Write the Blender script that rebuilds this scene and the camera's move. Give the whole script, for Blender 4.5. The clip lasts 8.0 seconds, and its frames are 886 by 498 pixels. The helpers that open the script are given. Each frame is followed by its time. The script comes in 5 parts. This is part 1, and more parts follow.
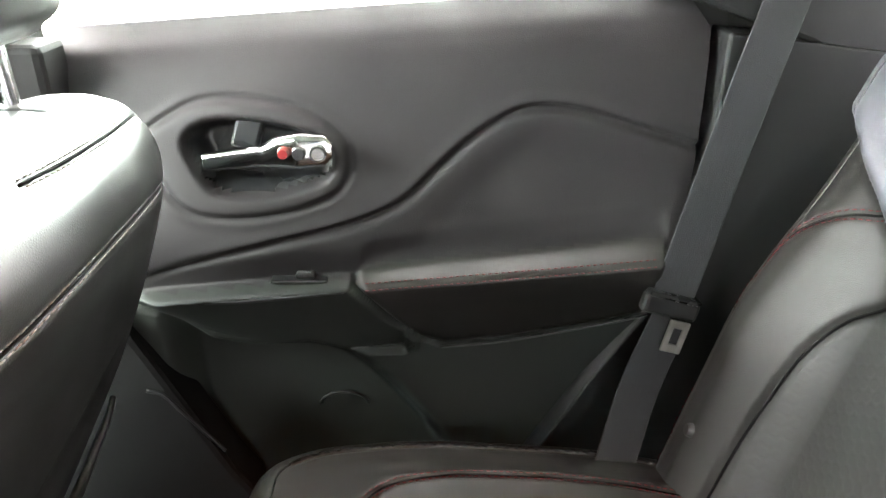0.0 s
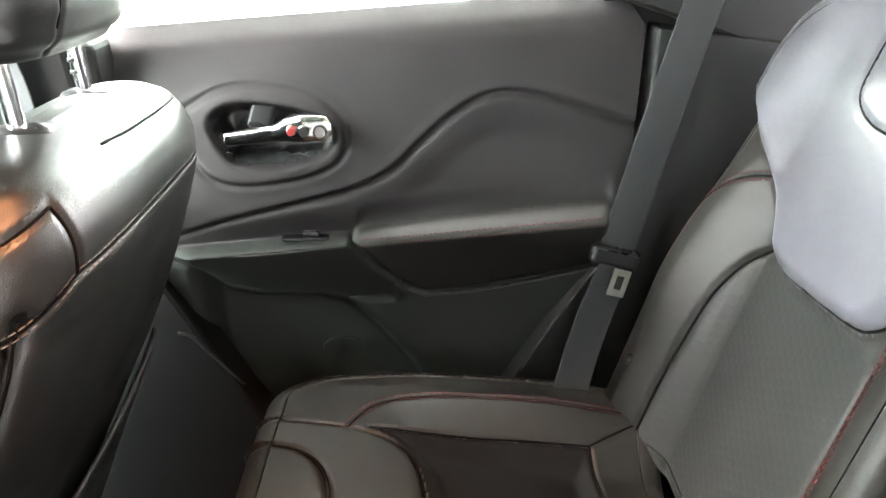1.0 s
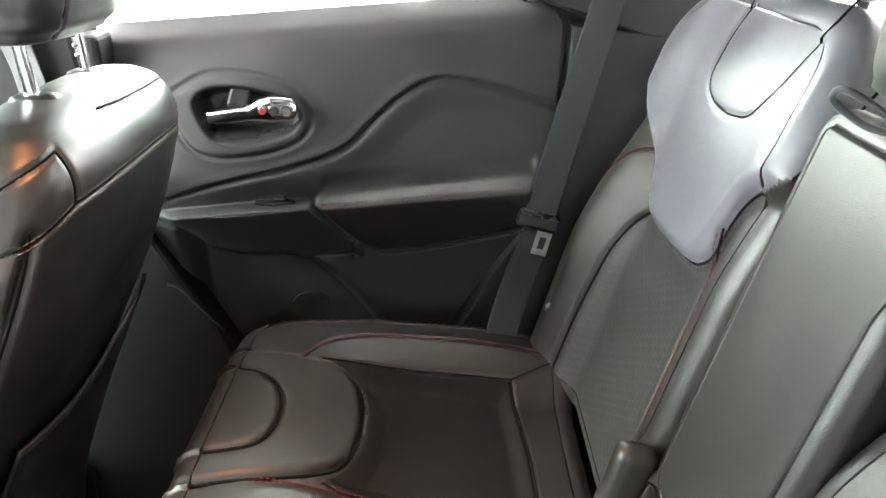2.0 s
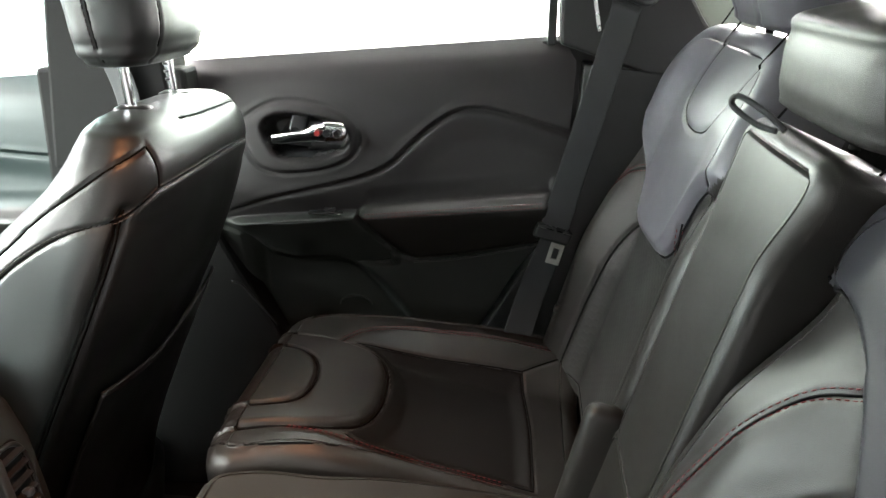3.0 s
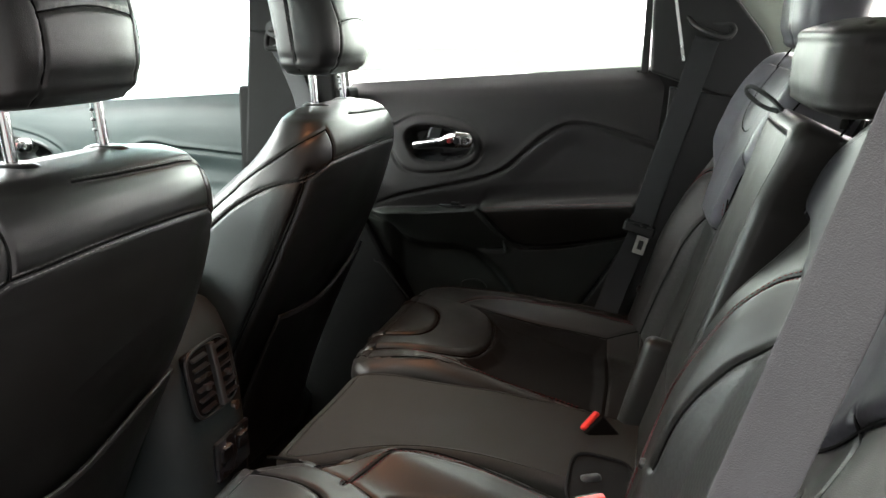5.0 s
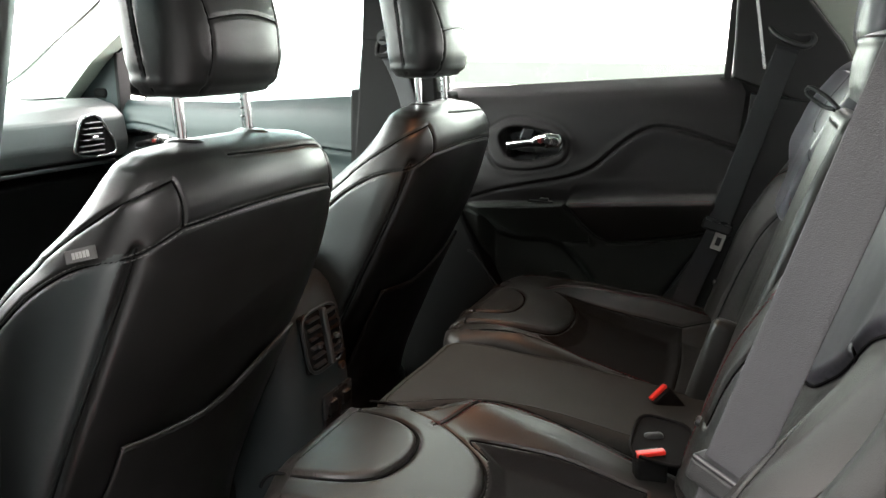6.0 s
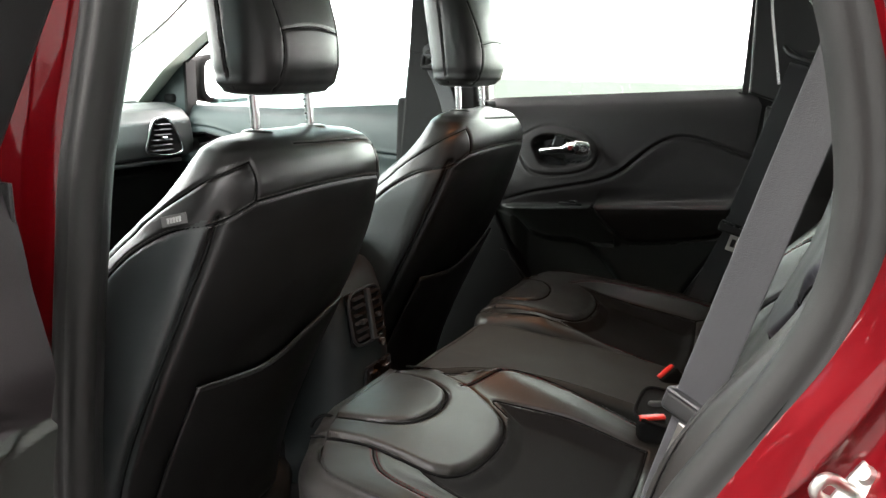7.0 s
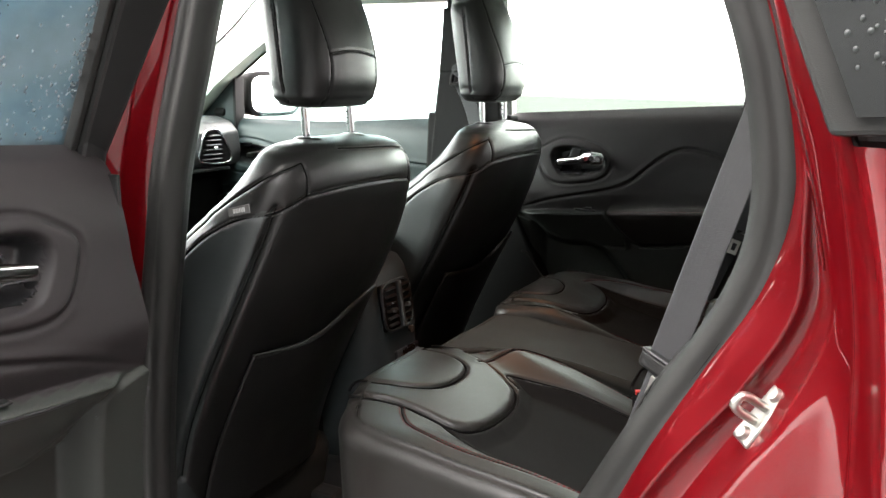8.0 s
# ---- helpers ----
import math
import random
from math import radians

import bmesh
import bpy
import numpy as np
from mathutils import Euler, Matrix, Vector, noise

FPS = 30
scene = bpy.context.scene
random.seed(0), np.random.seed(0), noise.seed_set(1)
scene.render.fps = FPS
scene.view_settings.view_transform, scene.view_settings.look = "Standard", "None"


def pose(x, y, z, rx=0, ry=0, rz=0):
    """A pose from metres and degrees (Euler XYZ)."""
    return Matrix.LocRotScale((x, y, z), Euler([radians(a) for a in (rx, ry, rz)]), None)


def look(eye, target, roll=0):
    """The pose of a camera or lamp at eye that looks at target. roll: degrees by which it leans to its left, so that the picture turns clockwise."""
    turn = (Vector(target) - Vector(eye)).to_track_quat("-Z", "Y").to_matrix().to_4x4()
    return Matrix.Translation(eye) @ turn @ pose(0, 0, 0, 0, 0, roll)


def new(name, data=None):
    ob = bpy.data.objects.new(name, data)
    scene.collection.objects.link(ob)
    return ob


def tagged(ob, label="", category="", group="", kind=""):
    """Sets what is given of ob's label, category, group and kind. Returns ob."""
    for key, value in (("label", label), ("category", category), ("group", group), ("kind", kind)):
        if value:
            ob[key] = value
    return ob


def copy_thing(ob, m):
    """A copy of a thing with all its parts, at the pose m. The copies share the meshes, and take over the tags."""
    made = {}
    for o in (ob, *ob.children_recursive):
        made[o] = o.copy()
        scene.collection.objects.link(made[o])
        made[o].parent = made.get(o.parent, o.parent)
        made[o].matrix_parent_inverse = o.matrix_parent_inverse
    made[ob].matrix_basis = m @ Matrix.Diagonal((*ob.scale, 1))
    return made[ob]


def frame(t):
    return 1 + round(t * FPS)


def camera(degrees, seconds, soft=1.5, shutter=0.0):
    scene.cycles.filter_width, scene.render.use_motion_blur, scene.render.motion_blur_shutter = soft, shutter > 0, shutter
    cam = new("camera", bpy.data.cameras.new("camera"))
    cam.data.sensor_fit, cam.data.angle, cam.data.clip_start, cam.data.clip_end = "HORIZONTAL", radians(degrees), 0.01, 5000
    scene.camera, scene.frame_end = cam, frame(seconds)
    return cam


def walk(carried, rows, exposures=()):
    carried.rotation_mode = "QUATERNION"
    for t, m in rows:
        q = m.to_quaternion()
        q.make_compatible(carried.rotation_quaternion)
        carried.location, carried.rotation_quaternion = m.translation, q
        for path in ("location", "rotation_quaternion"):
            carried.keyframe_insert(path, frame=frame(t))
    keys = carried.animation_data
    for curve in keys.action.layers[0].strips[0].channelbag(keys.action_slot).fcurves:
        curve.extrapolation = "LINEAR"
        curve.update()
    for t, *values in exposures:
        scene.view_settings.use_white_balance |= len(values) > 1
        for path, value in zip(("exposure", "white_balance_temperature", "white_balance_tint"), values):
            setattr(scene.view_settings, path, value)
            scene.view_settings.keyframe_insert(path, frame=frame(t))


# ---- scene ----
cam = camera(56.9, 8.0)
PATH = [
    (0, (0.002, -0.155, 1.329), (0.047, 1.685, 0.548), 0.2),
    (0.5, (0.01, -0.239, 1.33), (0.06, 1.602, 0.548), 0.2),
    (1, (0.033, -0.337, 1.356), (0.056, 1.502, 0.568), -0.4),
    (1.5, (0.084, -0.435, 1.368), (0.088, 1.404, 0.581), -0.6),
    (1.7, (0.104, -0.472, 1.369), (0.107, 1.365, 0.577), -0.4),
    (2.8, (0.191, -0.685, 1.376), (0.074, 1.195, 0.703), 0.2),
    (3, (0.215, -0.72, 1.361), (0.025, 1.162, 0.711), -0.3),
    (3.5, (0.258, -0.797, 1.352), (-0.07, 1.079, 0.74), -0.5),
    (4, (0.282, -0.874, 1.343), (-0.082, 1.009, 0.777), -0.1),
    (5.3, (0.319, -1.102, 1.309), (-0.257, 0.747, 0.81), 0.1),
    (5.5, (0.333, -1.132, 1.307), (-0.297, 0.702, 0.814), 0.2),
    (6, (0.363, -1.206, 1.303), (-0.361, 0.596, 0.824), 0.2),
    (6.5, (0.399, -1.286, 1.303), (-0.383, 0.498, 0.849), 0.5),
    (7, (0.447, -1.363, 1.292), (-0.375, 0.406, 0.851), 1.1),
    (7.5, (0.498, -1.451, 1.301), (-0.36, 0.305, 0.878), 1.4),
    (8, (0.548, -1.536, 1.294), (-0.347, 0.207, 0.89), 1.3),
]
EXPOSURES = [(0.0, 5.65, 6950, 14), (1.7, 5.5, 6950, 14), (2.8, 4.38, 6950, 14), (4.2, 3.68, 6950, 14), (5.5, 3.42, 6950, 14), (8.0, 3.27, 6950, 14)]
walk(cam, [(t, look(eye, target, roll)) for t, eye, target, roll in PATH], EXPOSURES)

# ---- world and light: a bright overcast day ----
world = bpy.data.worlds.new("world")
scene.world = world
world.use_nodes = True
wn, wl = world.node_tree.nodes, world.node_tree.links
sky = wn.new("ShaderNodeTexSky")
sky.sky_type, sky.sun_disc = "NISHITA", False
sky.sun_elevation, sky.sun_rotation = radians(30), radians(-118)
veil = wn.new("ShaderNodeMix")
veil.data_type = "RGBA"
veil.inputs["Factor"].default_value = 0.92
wl.new(sky.outputs["Color"], veil.inputs["A"])
veil.inputs["B"].default_value = (19.5, 19.8, 20.1, 1)
wl.new(veil.outputs["Result"], wn["Background"].inputs["Color"])
wn["Background"].inputs["Strength"].default_value = 0.14

sun = new("sun", bpy.data.lights.new("sun", "SUN"))
sun.data.energy, sun.data.angle, sun.data.color = 0.55, radians(26), (1.0, 0.98, 0.97)
sun.matrix_world = look((-7.65, -4.07, 5.0), (0, 0, 0))
dome = new("dome_light", bpy.data.lights.new("dome_light", "AREA"))
dome.data.shape, dome.data.size, dome.data.size_y = "RECTANGLE", 0.16, 0.07
dome.data.energy, dome.data.spread, dome.data.color = 0.085, radians(85), (1.0, 0.42, 0.18)
dome.matrix_world = look((-0.08, 0.0, 1.585), (-0.08, 0.001, 0))


# ---- materials ----
def material(name, base, rough=0.5, metal=0.0, grain=0.0, grain_size=0.002, mottle=0.25, mottle_size=0.12, coat=0.0,
             spec=0.5, bump="noise", rough_var=0.08, sheen=0.0):
    m = bpy.data.materials.new(name)
    m.use_nodes = True
    n, l = m.node_tree.nodes, m.node_tree.links
    b = n["Principled BSDF"]
    b.inputs["Metallic"].default_value = metal
    b.inputs["Specular IOR Level"].default_value = spec
    b.inputs["Coat Weight"].default_value = coat
    b.inputs["Coat Roughness"].default_value = 0.04
    b.inputs["Sheen Weight"].default_value = sheen
    pos = n.new("ShaderNodeTexCoord").outputs["Object"]
    big = n.new("ShaderNodeTexNoise")
    big.inputs["Scale"].default_value, big.inputs["Detail"].default_value = 1 / mottle_size, 5
    l.new(pos, big.inputs["Vector"])
    ramp = n.new("ShaderNodeMapRange")
    ramp.inputs["From Min"].default_value, ramp.inputs["From Max"].default_value = 0.3, 0.7
    ramp.inputs["To Min"].default_value, ramp.inputs["To Max"].default_value = 1 - mottle, 1 + mottle
    l.new(big.outputs["Fac"], ramp.inputs["Value"])
    mul = n.new("ShaderNodeVectorMath")
    mul.operation = "SCALE"
    mul.inputs[0].default_value = base
    l.new(ramp.outputs["Result"], mul.inputs["Scale"])
    l.new(mul.outputs["Vector"], b.inputs["Base Color"])
    rr = n.new("ShaderNodeMapRange")
    rr.inputs["From Min"].default_value, rr.inputs["From Max"].default_value = 0.3, 0.7
    rr.inputs["To Min"].default_value, rr.inputs["To Max"].default_value = rough - rough_var, rough + rough_var
    l.new(big.outputs["Fac"], rr.inputs["Value"])
    l.new(rr.outputs["Result"], b.inputs["Roughness"])
    if grain:
        if bump == "noise":
            tex = n.new("ShaderNodeTexNoise")
            tex.inputs["Detail"].default_value = 3
            out = tex.outputs["Fac"]
        elif bump == "cells":
            tex = n.new("ShaderNodeTexVoronoi")
            tex.feature = "DISTANCE_TO_EDGE"
            out = tex.outputs["Distance"]
        elif bump == "comb":
            tex = n.new("ShaderNodeTexVoronoi")
            tex.inputs["Randomness"].default_value = 0.12
            out = tex.outputs["Distance"]
        elif bump == "hex":
            # three plane waves across the backrest's face, clipped to flat cells
            total = None
            for k in range(3):
                c, s = math.cos(math.pi * k / 3), math.sin(math.pi * k / 3)
                dot = n.new("ShaderNodeVectorMath")
                dot.operation = "DOT_PRODUCT"
                dot.inputs[1].default_value = tuple(2 * math.pi / grain_size * q for q in (0.285 * s, c, 0.958 * s))
                l.new(pos, dot.inputs[0])
                wave = n.new("ShaderNodeMath")
                wave.operation = "COSINE"
                l.new(dot.outputs["Value"], wave.inputs[0])
                if total is None:
                    total = wave.outputs[0]
                else:
                    add = n.new("ShaderNodeMath")
                    l.new(total, add.inputs[0])
                    l.new(wave.outputs[0], add.inputs[1])
                    total = add.outputs[0]
            tex = n.new("ShaderNodeMapRange")
            tex.inputs["From Min"].default_value, tex.inputs["From Max"].default_value = -1.4, 0.2
            l.new(total, tex.inputs["Value"])
            out = tex.outputs["Result"]
        elif bump == "weave":
            tex = n.new("ShaderNodeTexWave")
            tex.wave_type, tex.bands_direction = "BANDS", "DIAGONAL"
            out = tex.outputs["Fac"]
        if bump != "hex":
            tex.inputs["Scale"].default_value = 1 / grain_size
            l.new(pos, tex.inputs["Vector"])
        bp = n.new("ShaderNodeBump")
        bp.inputs["Strength"].default_value, bp.inputs["Distance"].default_value = grain, 0.001
        l.new(out, bp.inputs["Height"])
        l.new(bp.outputs["Normal"], b.inputs["Normal"])
    return m



def glass(name, tint=(0.93, 0.97, 0.95), alpha=0.12):
    m = bpy.data.materials.new(name)
    m.use_nodes = True
    n, l = m.node_tree.nodes, m.node_tree.links
    n.remove(n["Principled BSDF"])
    gloss, clear, mix, fres = (n.new("ShaderNodeBsdf" + k) if k in ("Glossy", "Transparent") else n.new("ShaderNode" + k)
                               for k in ("Glossy", "Transparent", "MixShader", "Fresnel"))
    gloss.inputs["Roughness"].default_value = 0.02
    clear.inputs["Color"].default_value = (*tint, 1)
    l.new(fres.outputs["Fac"], mix.inputs["Fac"])
    l.new(clear.outputs["BSDF"], mix.inputs[1])
    l.new(gloss.outputs["BSDF"], mix.inputs[2])
    l.new(mix.outputs["Shader"], n["Material Output"].inputs["Surface"])
    return m


LEATHER = material("black_leather", (0.0135, 0.0127, 0.0115), 0.42, spec=0.36, grain=0.25, grain_size=0.0016, bump="cells", mottle=0.15)
# Side vinyl whose lighter base has teal window light put into it.
LEATHER_SIDE_LIT = material("lit_side_panel_vinyl", (0.029, 0.0345, 0.0345), 0.42, grain=0.15, grain_size=0.0016, bump="cells", mottle=0.12)
LEATHER_REAR = material("black_leather_shell", (0.0085, 0.0085, 0.0082), 0.38, grain=0.22, grain_size=0.0018, bump="cells", mottle=0.15)
# Lit copy of the shoulder vinyl: bright sheen is put into its colour.
VINYL_LIT = material("lit_smooth_vinyl", (0.085, 0.083, 0.096), 0.40, grain=0.1, grain_size=0.002, mottle=0.2, spec=0.35)
# Shaded copy of the same vinyl, for the left shoulder panel.
VINYL_SHADED = material("shaded_smooth_vinyl", (0.019, 0.019, 0.023), 0.40, grain=0.1, grain_size=0.002, mottle=0.2, spec=0.3)
PERF = material("embossed_leather", (0.022, 0.0224, 0.0212), 0.44, spec=0.36, grain=0.16, grain_size=0.0110, bump="hex", mottle=0.12)
INSERT_LEATHER = material("matt_leather", (0.009, 0.009, 0.0088), 0.8, spec=0.07, grain=0.25, grain_size=0.0016, bump="cells", mottle=0.12)
SOFT = material("soft_touch_plastic", (0.0168, 0.0148, 0.0156), 0.52, spec=0.24, grain=0.3, grain_size=0.0012, mottle=0.12)
DOOR_BASE = material("green_grey_door_plastic", (0.0200, 0.0225, 0.0200), 0.55, spec=0.3, grain=0.3, grain_size=0.001, mottle=0.15)
# Soft-touch trim with a bluish reflection put into its colour as teal.
TEAL_LIT = material("teal_lit_door_trim", (0.0120, 0.0205, 0.0205), 0.50, spec=0.28, grain=0.3, grain_size=0.0012, mottle=0.12)
PLASTIC = material("hard_black_plastic", (0.012, 0.0125, 0.0125), 0.46, spec=0.38, grain=0.35, grain_size=0.001, mottle=0.15)
PILLAR_TRIM = material("matt_pillar_plastic", (0.008, 0.0075, 0.0075), 0.7, spec=0.15, grain=0.3, grain_size=0.001, mottle=0.15)
SMOOTH = material("satin_black_plastic", (0.015, 0.015, 0.016), 0.30, mottle=0.1)
RUBBER = material("door_seal_rubber", (0.011, 0.0115, 0.0108), 0.55, spec=0.35, grain=0.2, grain_size=0.001)
WEB = material("belt_webbing", (0.0135, 0.0142, 0.0162), 0.66, grain=0.5, grain_size=0.0011, bump="noise", mottle=0.1, sheen=0.2)
CARPET = material("black_carpet", (0.010, 0.010, 0.010), 0.95, grain=1.0, grain_size=0.003, mottle=0.4, mottle_size=0.03, spec=0.1)
CHROME = material("chrome", (0.60, 0.60, 0.60), 0.14, metal=1.0, mottle=0.04, rough_var=0.03)
STEEL = material("plated_steel", (0.38, 0.37, 0.345), 0.38, metal=1.0, mottle=0.2, mottle_size=0.02)
SILVER = material("silver_trim", (0.45, 0.46, 0.46), 0.25, metal=0.8, mottle=0.05)
PAINT = material("red_car_paint", (0.115, 0.0009, 0.0032), 0.36, metal=0.55, coat=1.0, spec=0.15, mottle=0.1, rough_var=0.03)
RED = material("red_plastic", (0.75, 0.03, 0.02), 0.35, mottle=0.08)
RED_DARK = material("dark_red_plastic", (0.16, 0.008, 0.008), 0.4, mottle=0.08)
THREAD = material("red_thread", (0.125, 0.016, 0.018), 0.85, spec=0.2)
THREAD_GREY = material("grey_thread", (0.12, 0.115, 0.11), 0.7)
THREAD_DARK = material("black_thread", (0.022, 0.020, 0.020), 0.8)
SEAM = material("seam_shadow", (0.004, 0.004, 0.004), 0.9, spec=0.05)
PALE = material("pale_grey_trim", (0.36, 0.40, 0.345), 0.75, grain=0.2, grain_size=0.001, mottle=0.05)
GREY = material("grey_dash_plastic", (0.035, 0.036, 0.036), 0.42, grain=0.3, grain_size=0.0015, mottle=0.1)
CONSOLE = material("console_plastic", (0.0190, 0.0235, 0.0240), 0.5, grain=0.3, grain_size=0.0012, mottle=0.1, spec=0.35)
FLAT_LEATHER = material("flat_leather", (0.021, 0.0202, 0.0182), 0.68, spec=0.1, grain=0.25, grain_size=0.0016, bump="cells", mottle=0.12)
LABEL = material("woven_label", (0.09, 0.09, 0.087), 0.8, mottle=0.1)
LABEL_INK = material("label_ink", (0.34, 0.34, 0.33), 0.8, mottle=0.1)
def misted_reflecting(name, tint, haze):
    """Glass with a film of rain on it; its colour also paints in reflections."""
    m = glass(name, tint)
    n, l = m.node_tree.nodes, m.node_tree.links
    out = n["Material Output"]
    clear = out.inputs["Surface"].links[0].from_socket
    film, cloud, level, mix = (n.new(k) for k in ("ShaderNodeBsdfDiffuse", "ShaderNodeTexNoise", "ShaderNodeMapRange", "ShaderNodeMixShader"))
    film.inputs["Color"].default_value = (*haze, 1)
    cloud.inputs["Scale"].default_value, cloud.inputs["Detail"].default_value = 9.0, 3
    l.new(n.new("ShaderNodeTexCoord").outputs["Object"], cloud.inputs["Vector"])
    level.inputs["From Min"].default_value, level.inputs["From Max"].default_value = 0.35, 0.65
    level.inputs["To Min"].default_value, level.inputs["To Max"].default_value = 0.35, 0.85
    l.new(cloud.outputs["Fac"], level.inputs["Value"])
    l.new(level.outputs["Result"], mix.inputs["Fac"])
    l.new(clear, mix.inputs[1])
    l.new(film.outputs["BSDF"], mix.inputs[2])
    l.new(mix.outputs["Shader"], out.inputs["Surface"])
    return m


# The film's colour paints a blue-grey reflection as well as mist.
MISTED_REFLECTING = misted_reflecting("misted_reflecting_glass", (0.26, 0.36, 0.42), (0.20, 0.28, 0.31))
# Pale metallic colour paints the reflected sky into the drops.
DROP_LIT = material("lit_water_drops", (0.20, 0.24, 0.26), 0.10, metal=0.7, mottle=0.3, mottle_size=0.004)
# Darker copy of the same water, with less reflected light in its colour.
DROP_SHADED = material("shaded_water_drops", (0.03, 0.033, 0.033), 0.35, spec=0.2, mottle=0.3, mottle_size=0.004)
PRIVACY = glass("privacy_tinted_glass", (0.72, 0.78, 0.75))
SCREEN = glass("green_tinted_glass", (0.68, 0.815, 0.80))
MIRROR = material("mirror_glass", (0.85, 0.86, 0.86), 0.03, metal=1.0, mottle=0.0, rough_var=0.0)
BLACK = material("matt_black_plastic", (0.005, 0.005, 0.005), 0.8, spec=0.1, mottle=0.1)
MIRROR_DARK = material("privacy_glass", (0.010, 0.011, 0.011), 0.06, mottle=0.1, rough_var=0.03, spec=0.5)
# Grey of the unseen walls that are added to shape the light.
SHADE_WALL = material("shade_wall_grey", (0.10, 0.105, 0.105), 0.8, mottle=0.3, mottle_size=0.5)
WALL = material("blue_grey_cladding", (0.10, 0.14, 0.16), 0.7, mottle=0.2, mottle_size=0.6)
GROUND = material("pale_ground", (0.36, 0.36, 0.35), 0.9, mottle=0.3, mottle_size=0.8, spec=0.1)
# Pale green for the hazy band low in the far windows.
GREEN_BAND = material("lawn", (0.067, 0.071, 0.066), 0.95, mottle=0.06, mottle_size=0.8, spec=0.0)
CONCRETE = material("wet_asphalt", (0.10, 0.10, 0.10), 0.5, mottle=0.25, mottle_size=0.5, grain=0.4, grain_size=0.02)


# ---- mesh tools ----
def link(name, verts, faces, mat, parent=None, label="", smooth=True, vn=None):
    me = bpy.data.meshes.new(name)
    me.from_pydata(np.asarray(verts, float).tolist(), [], [list(map(int, f)) for f in faces])
    me.materials.append(mat)
    if smooth:
        me.polygons.foreach_set("use_smooth", [True] * len(me.polygons))
    me.update()
    if vn is not None:
        me.normals_split_custom_set_from_vertices(vn.tolist())
    ob = new(name, me)
    if parent is not None:
        ob.parent = parent
    if label:
        tagged(ob, label)
    return ob


def part(name, bm, mat, parent=None, label="", smooth=False):
    me = bpy.data.meshes.new(name)
    bmesh.ops.recalc_face_normals(bm, faces=bm.faces)
    bm.to_mesh(me)
    bm.free()
    me.materials.append(mat)
    if smooth:
        me.polygons.foreach_set("use_smooth", [True] * len(me.polygons))
    ob = new(name, me)
    if parent is not None:
        ob.parent = parent
    if label:
        tagged(ob, label)
    return ob


def thing(name, label, category, group="", kind="", at=(0, 0, 0)):
    ob = new(name)
    ob.empty_display_size = 0.05
    ob.location = at
    return tagged(ob, label, category, group, kind)


def grid_faces(n, m, wrap=False):
    i = np.arange(n - 1)[:, None] * m
    j = np.arange(m if wrap else m - 1)[None, :]
    k = (j + 1) % m
    return np.stack([i + j, i + k, i + m + k, i + m + j], -1).reshape(-1, 4)


def sstep(a, b, x):
    t = np.clip((np.asarray(x, float) - a) / (b - a), 0, 1)
    return t * t * (3 - 2 * t)


def curve(points, step=0.004, closed=False):
    """A smooth curve through the points, in even steps."""
    p = np.asarray(points, float)
    q = np.vstack([p[-1], p, p[:2]]) if closed else np.vstack([2 * p[0] - p[1], p, 2 * p[-1] - p[-2]])
    out = []
    for a, b, c, d in zip(q, q[1:], q[2:], q[3:]):
        t = np.linspace(0, 1, max(2, int(np.linalg.norm(c - b) / step) + 1), endpoint=False)[:, None]
        out.append(0.5 * (2 * b + (c - a) * t + (2 * a - 5 * b + 4 * c - d) * t**2 + (3 * b - a - 3 * c + d) * t**3))
    if not closed:
        out.append(p[-1:])
    return np.vstack(out)


def near(v, line):
    """Distance from each of v to a polyline, and the nearest index."""
    best, idx = np.full(len(v), 1e9), np.zeros(len(v), int)
    for s in range(0, len(v), 4000):
        d = np.linalg.norm(v[s:s + 4000, None] - line[None], axis=2)
        idx[s:s + 4000] = d.argmin(1)
        best[s:s + 4000] = d.min(1)
    return best, idx


def inside(px, pz, poly):
    c = np.zeros(px.shape, bool)
    a = np.asarray(poly, float)
    for (x0, z0), (x1, z1) in zip(a, np.roll(a, -1, 0)):
        cond = (z0 > pz) != (z1 > pz)
        xx = (x1 - x0) * (pz - z0) / (z1 - z0 + 1e-12) + x0
        c ^= cond & (px < xx)
    return c


def sdf(px, pz, poly):
    """Signed distance to a polygon, positive inside."""
    a, best = np.asarray(poly, float), np.full(px.shape, 1e9)
    for p, q in zip(a, np.roll(a, -1, 0)):
        d = q - p
        t = np.clip(((px - p[0]) * d[0] + (pz - p[1]) * d[1]) / (d @ d + 1e-12), 0, 1)
        best = np.minimum(best, np.hypot(px - p[0] - t * d[0], pz - p[1] - t * d[1]))
    return np.where(inside(px, pz, a), best, -best)


def normals(v, f):
    n = np.zeros_like(v)
    fn = np.cross(v[f[:, 2]] - v[f[:, 0]], v[f[:, 3]] - v[f[:, 1]])
    for k in range(4):
        np.add.at(n, f[:, k], fn)
    return n / (np.linalg.norm(n, axis=1, keepdims=True) + 1e-12)


def lay(v, n, line):
    """Lays a line onto a surface of vertices v with normals n."""
    p = line.copy()
    for _ in range(3):
        _, i = near(p, v)
        m = n[i].copy()
        for _ in range(5):
            m[1:-1] = (m[:-2] + 2 * m[1:-1] + m[2:]) / 4
        m /= np.linalg.norm(m, axis=1, keepdims=True) + 1e-12
        p = p - ((p - v[i]) * m).sum(1, keepdims=True) * m
        for _ in range(12):
            p[1:-1] = (p[:-2] + 2 * p[1:-1] + p[2:]) / 4
    return p


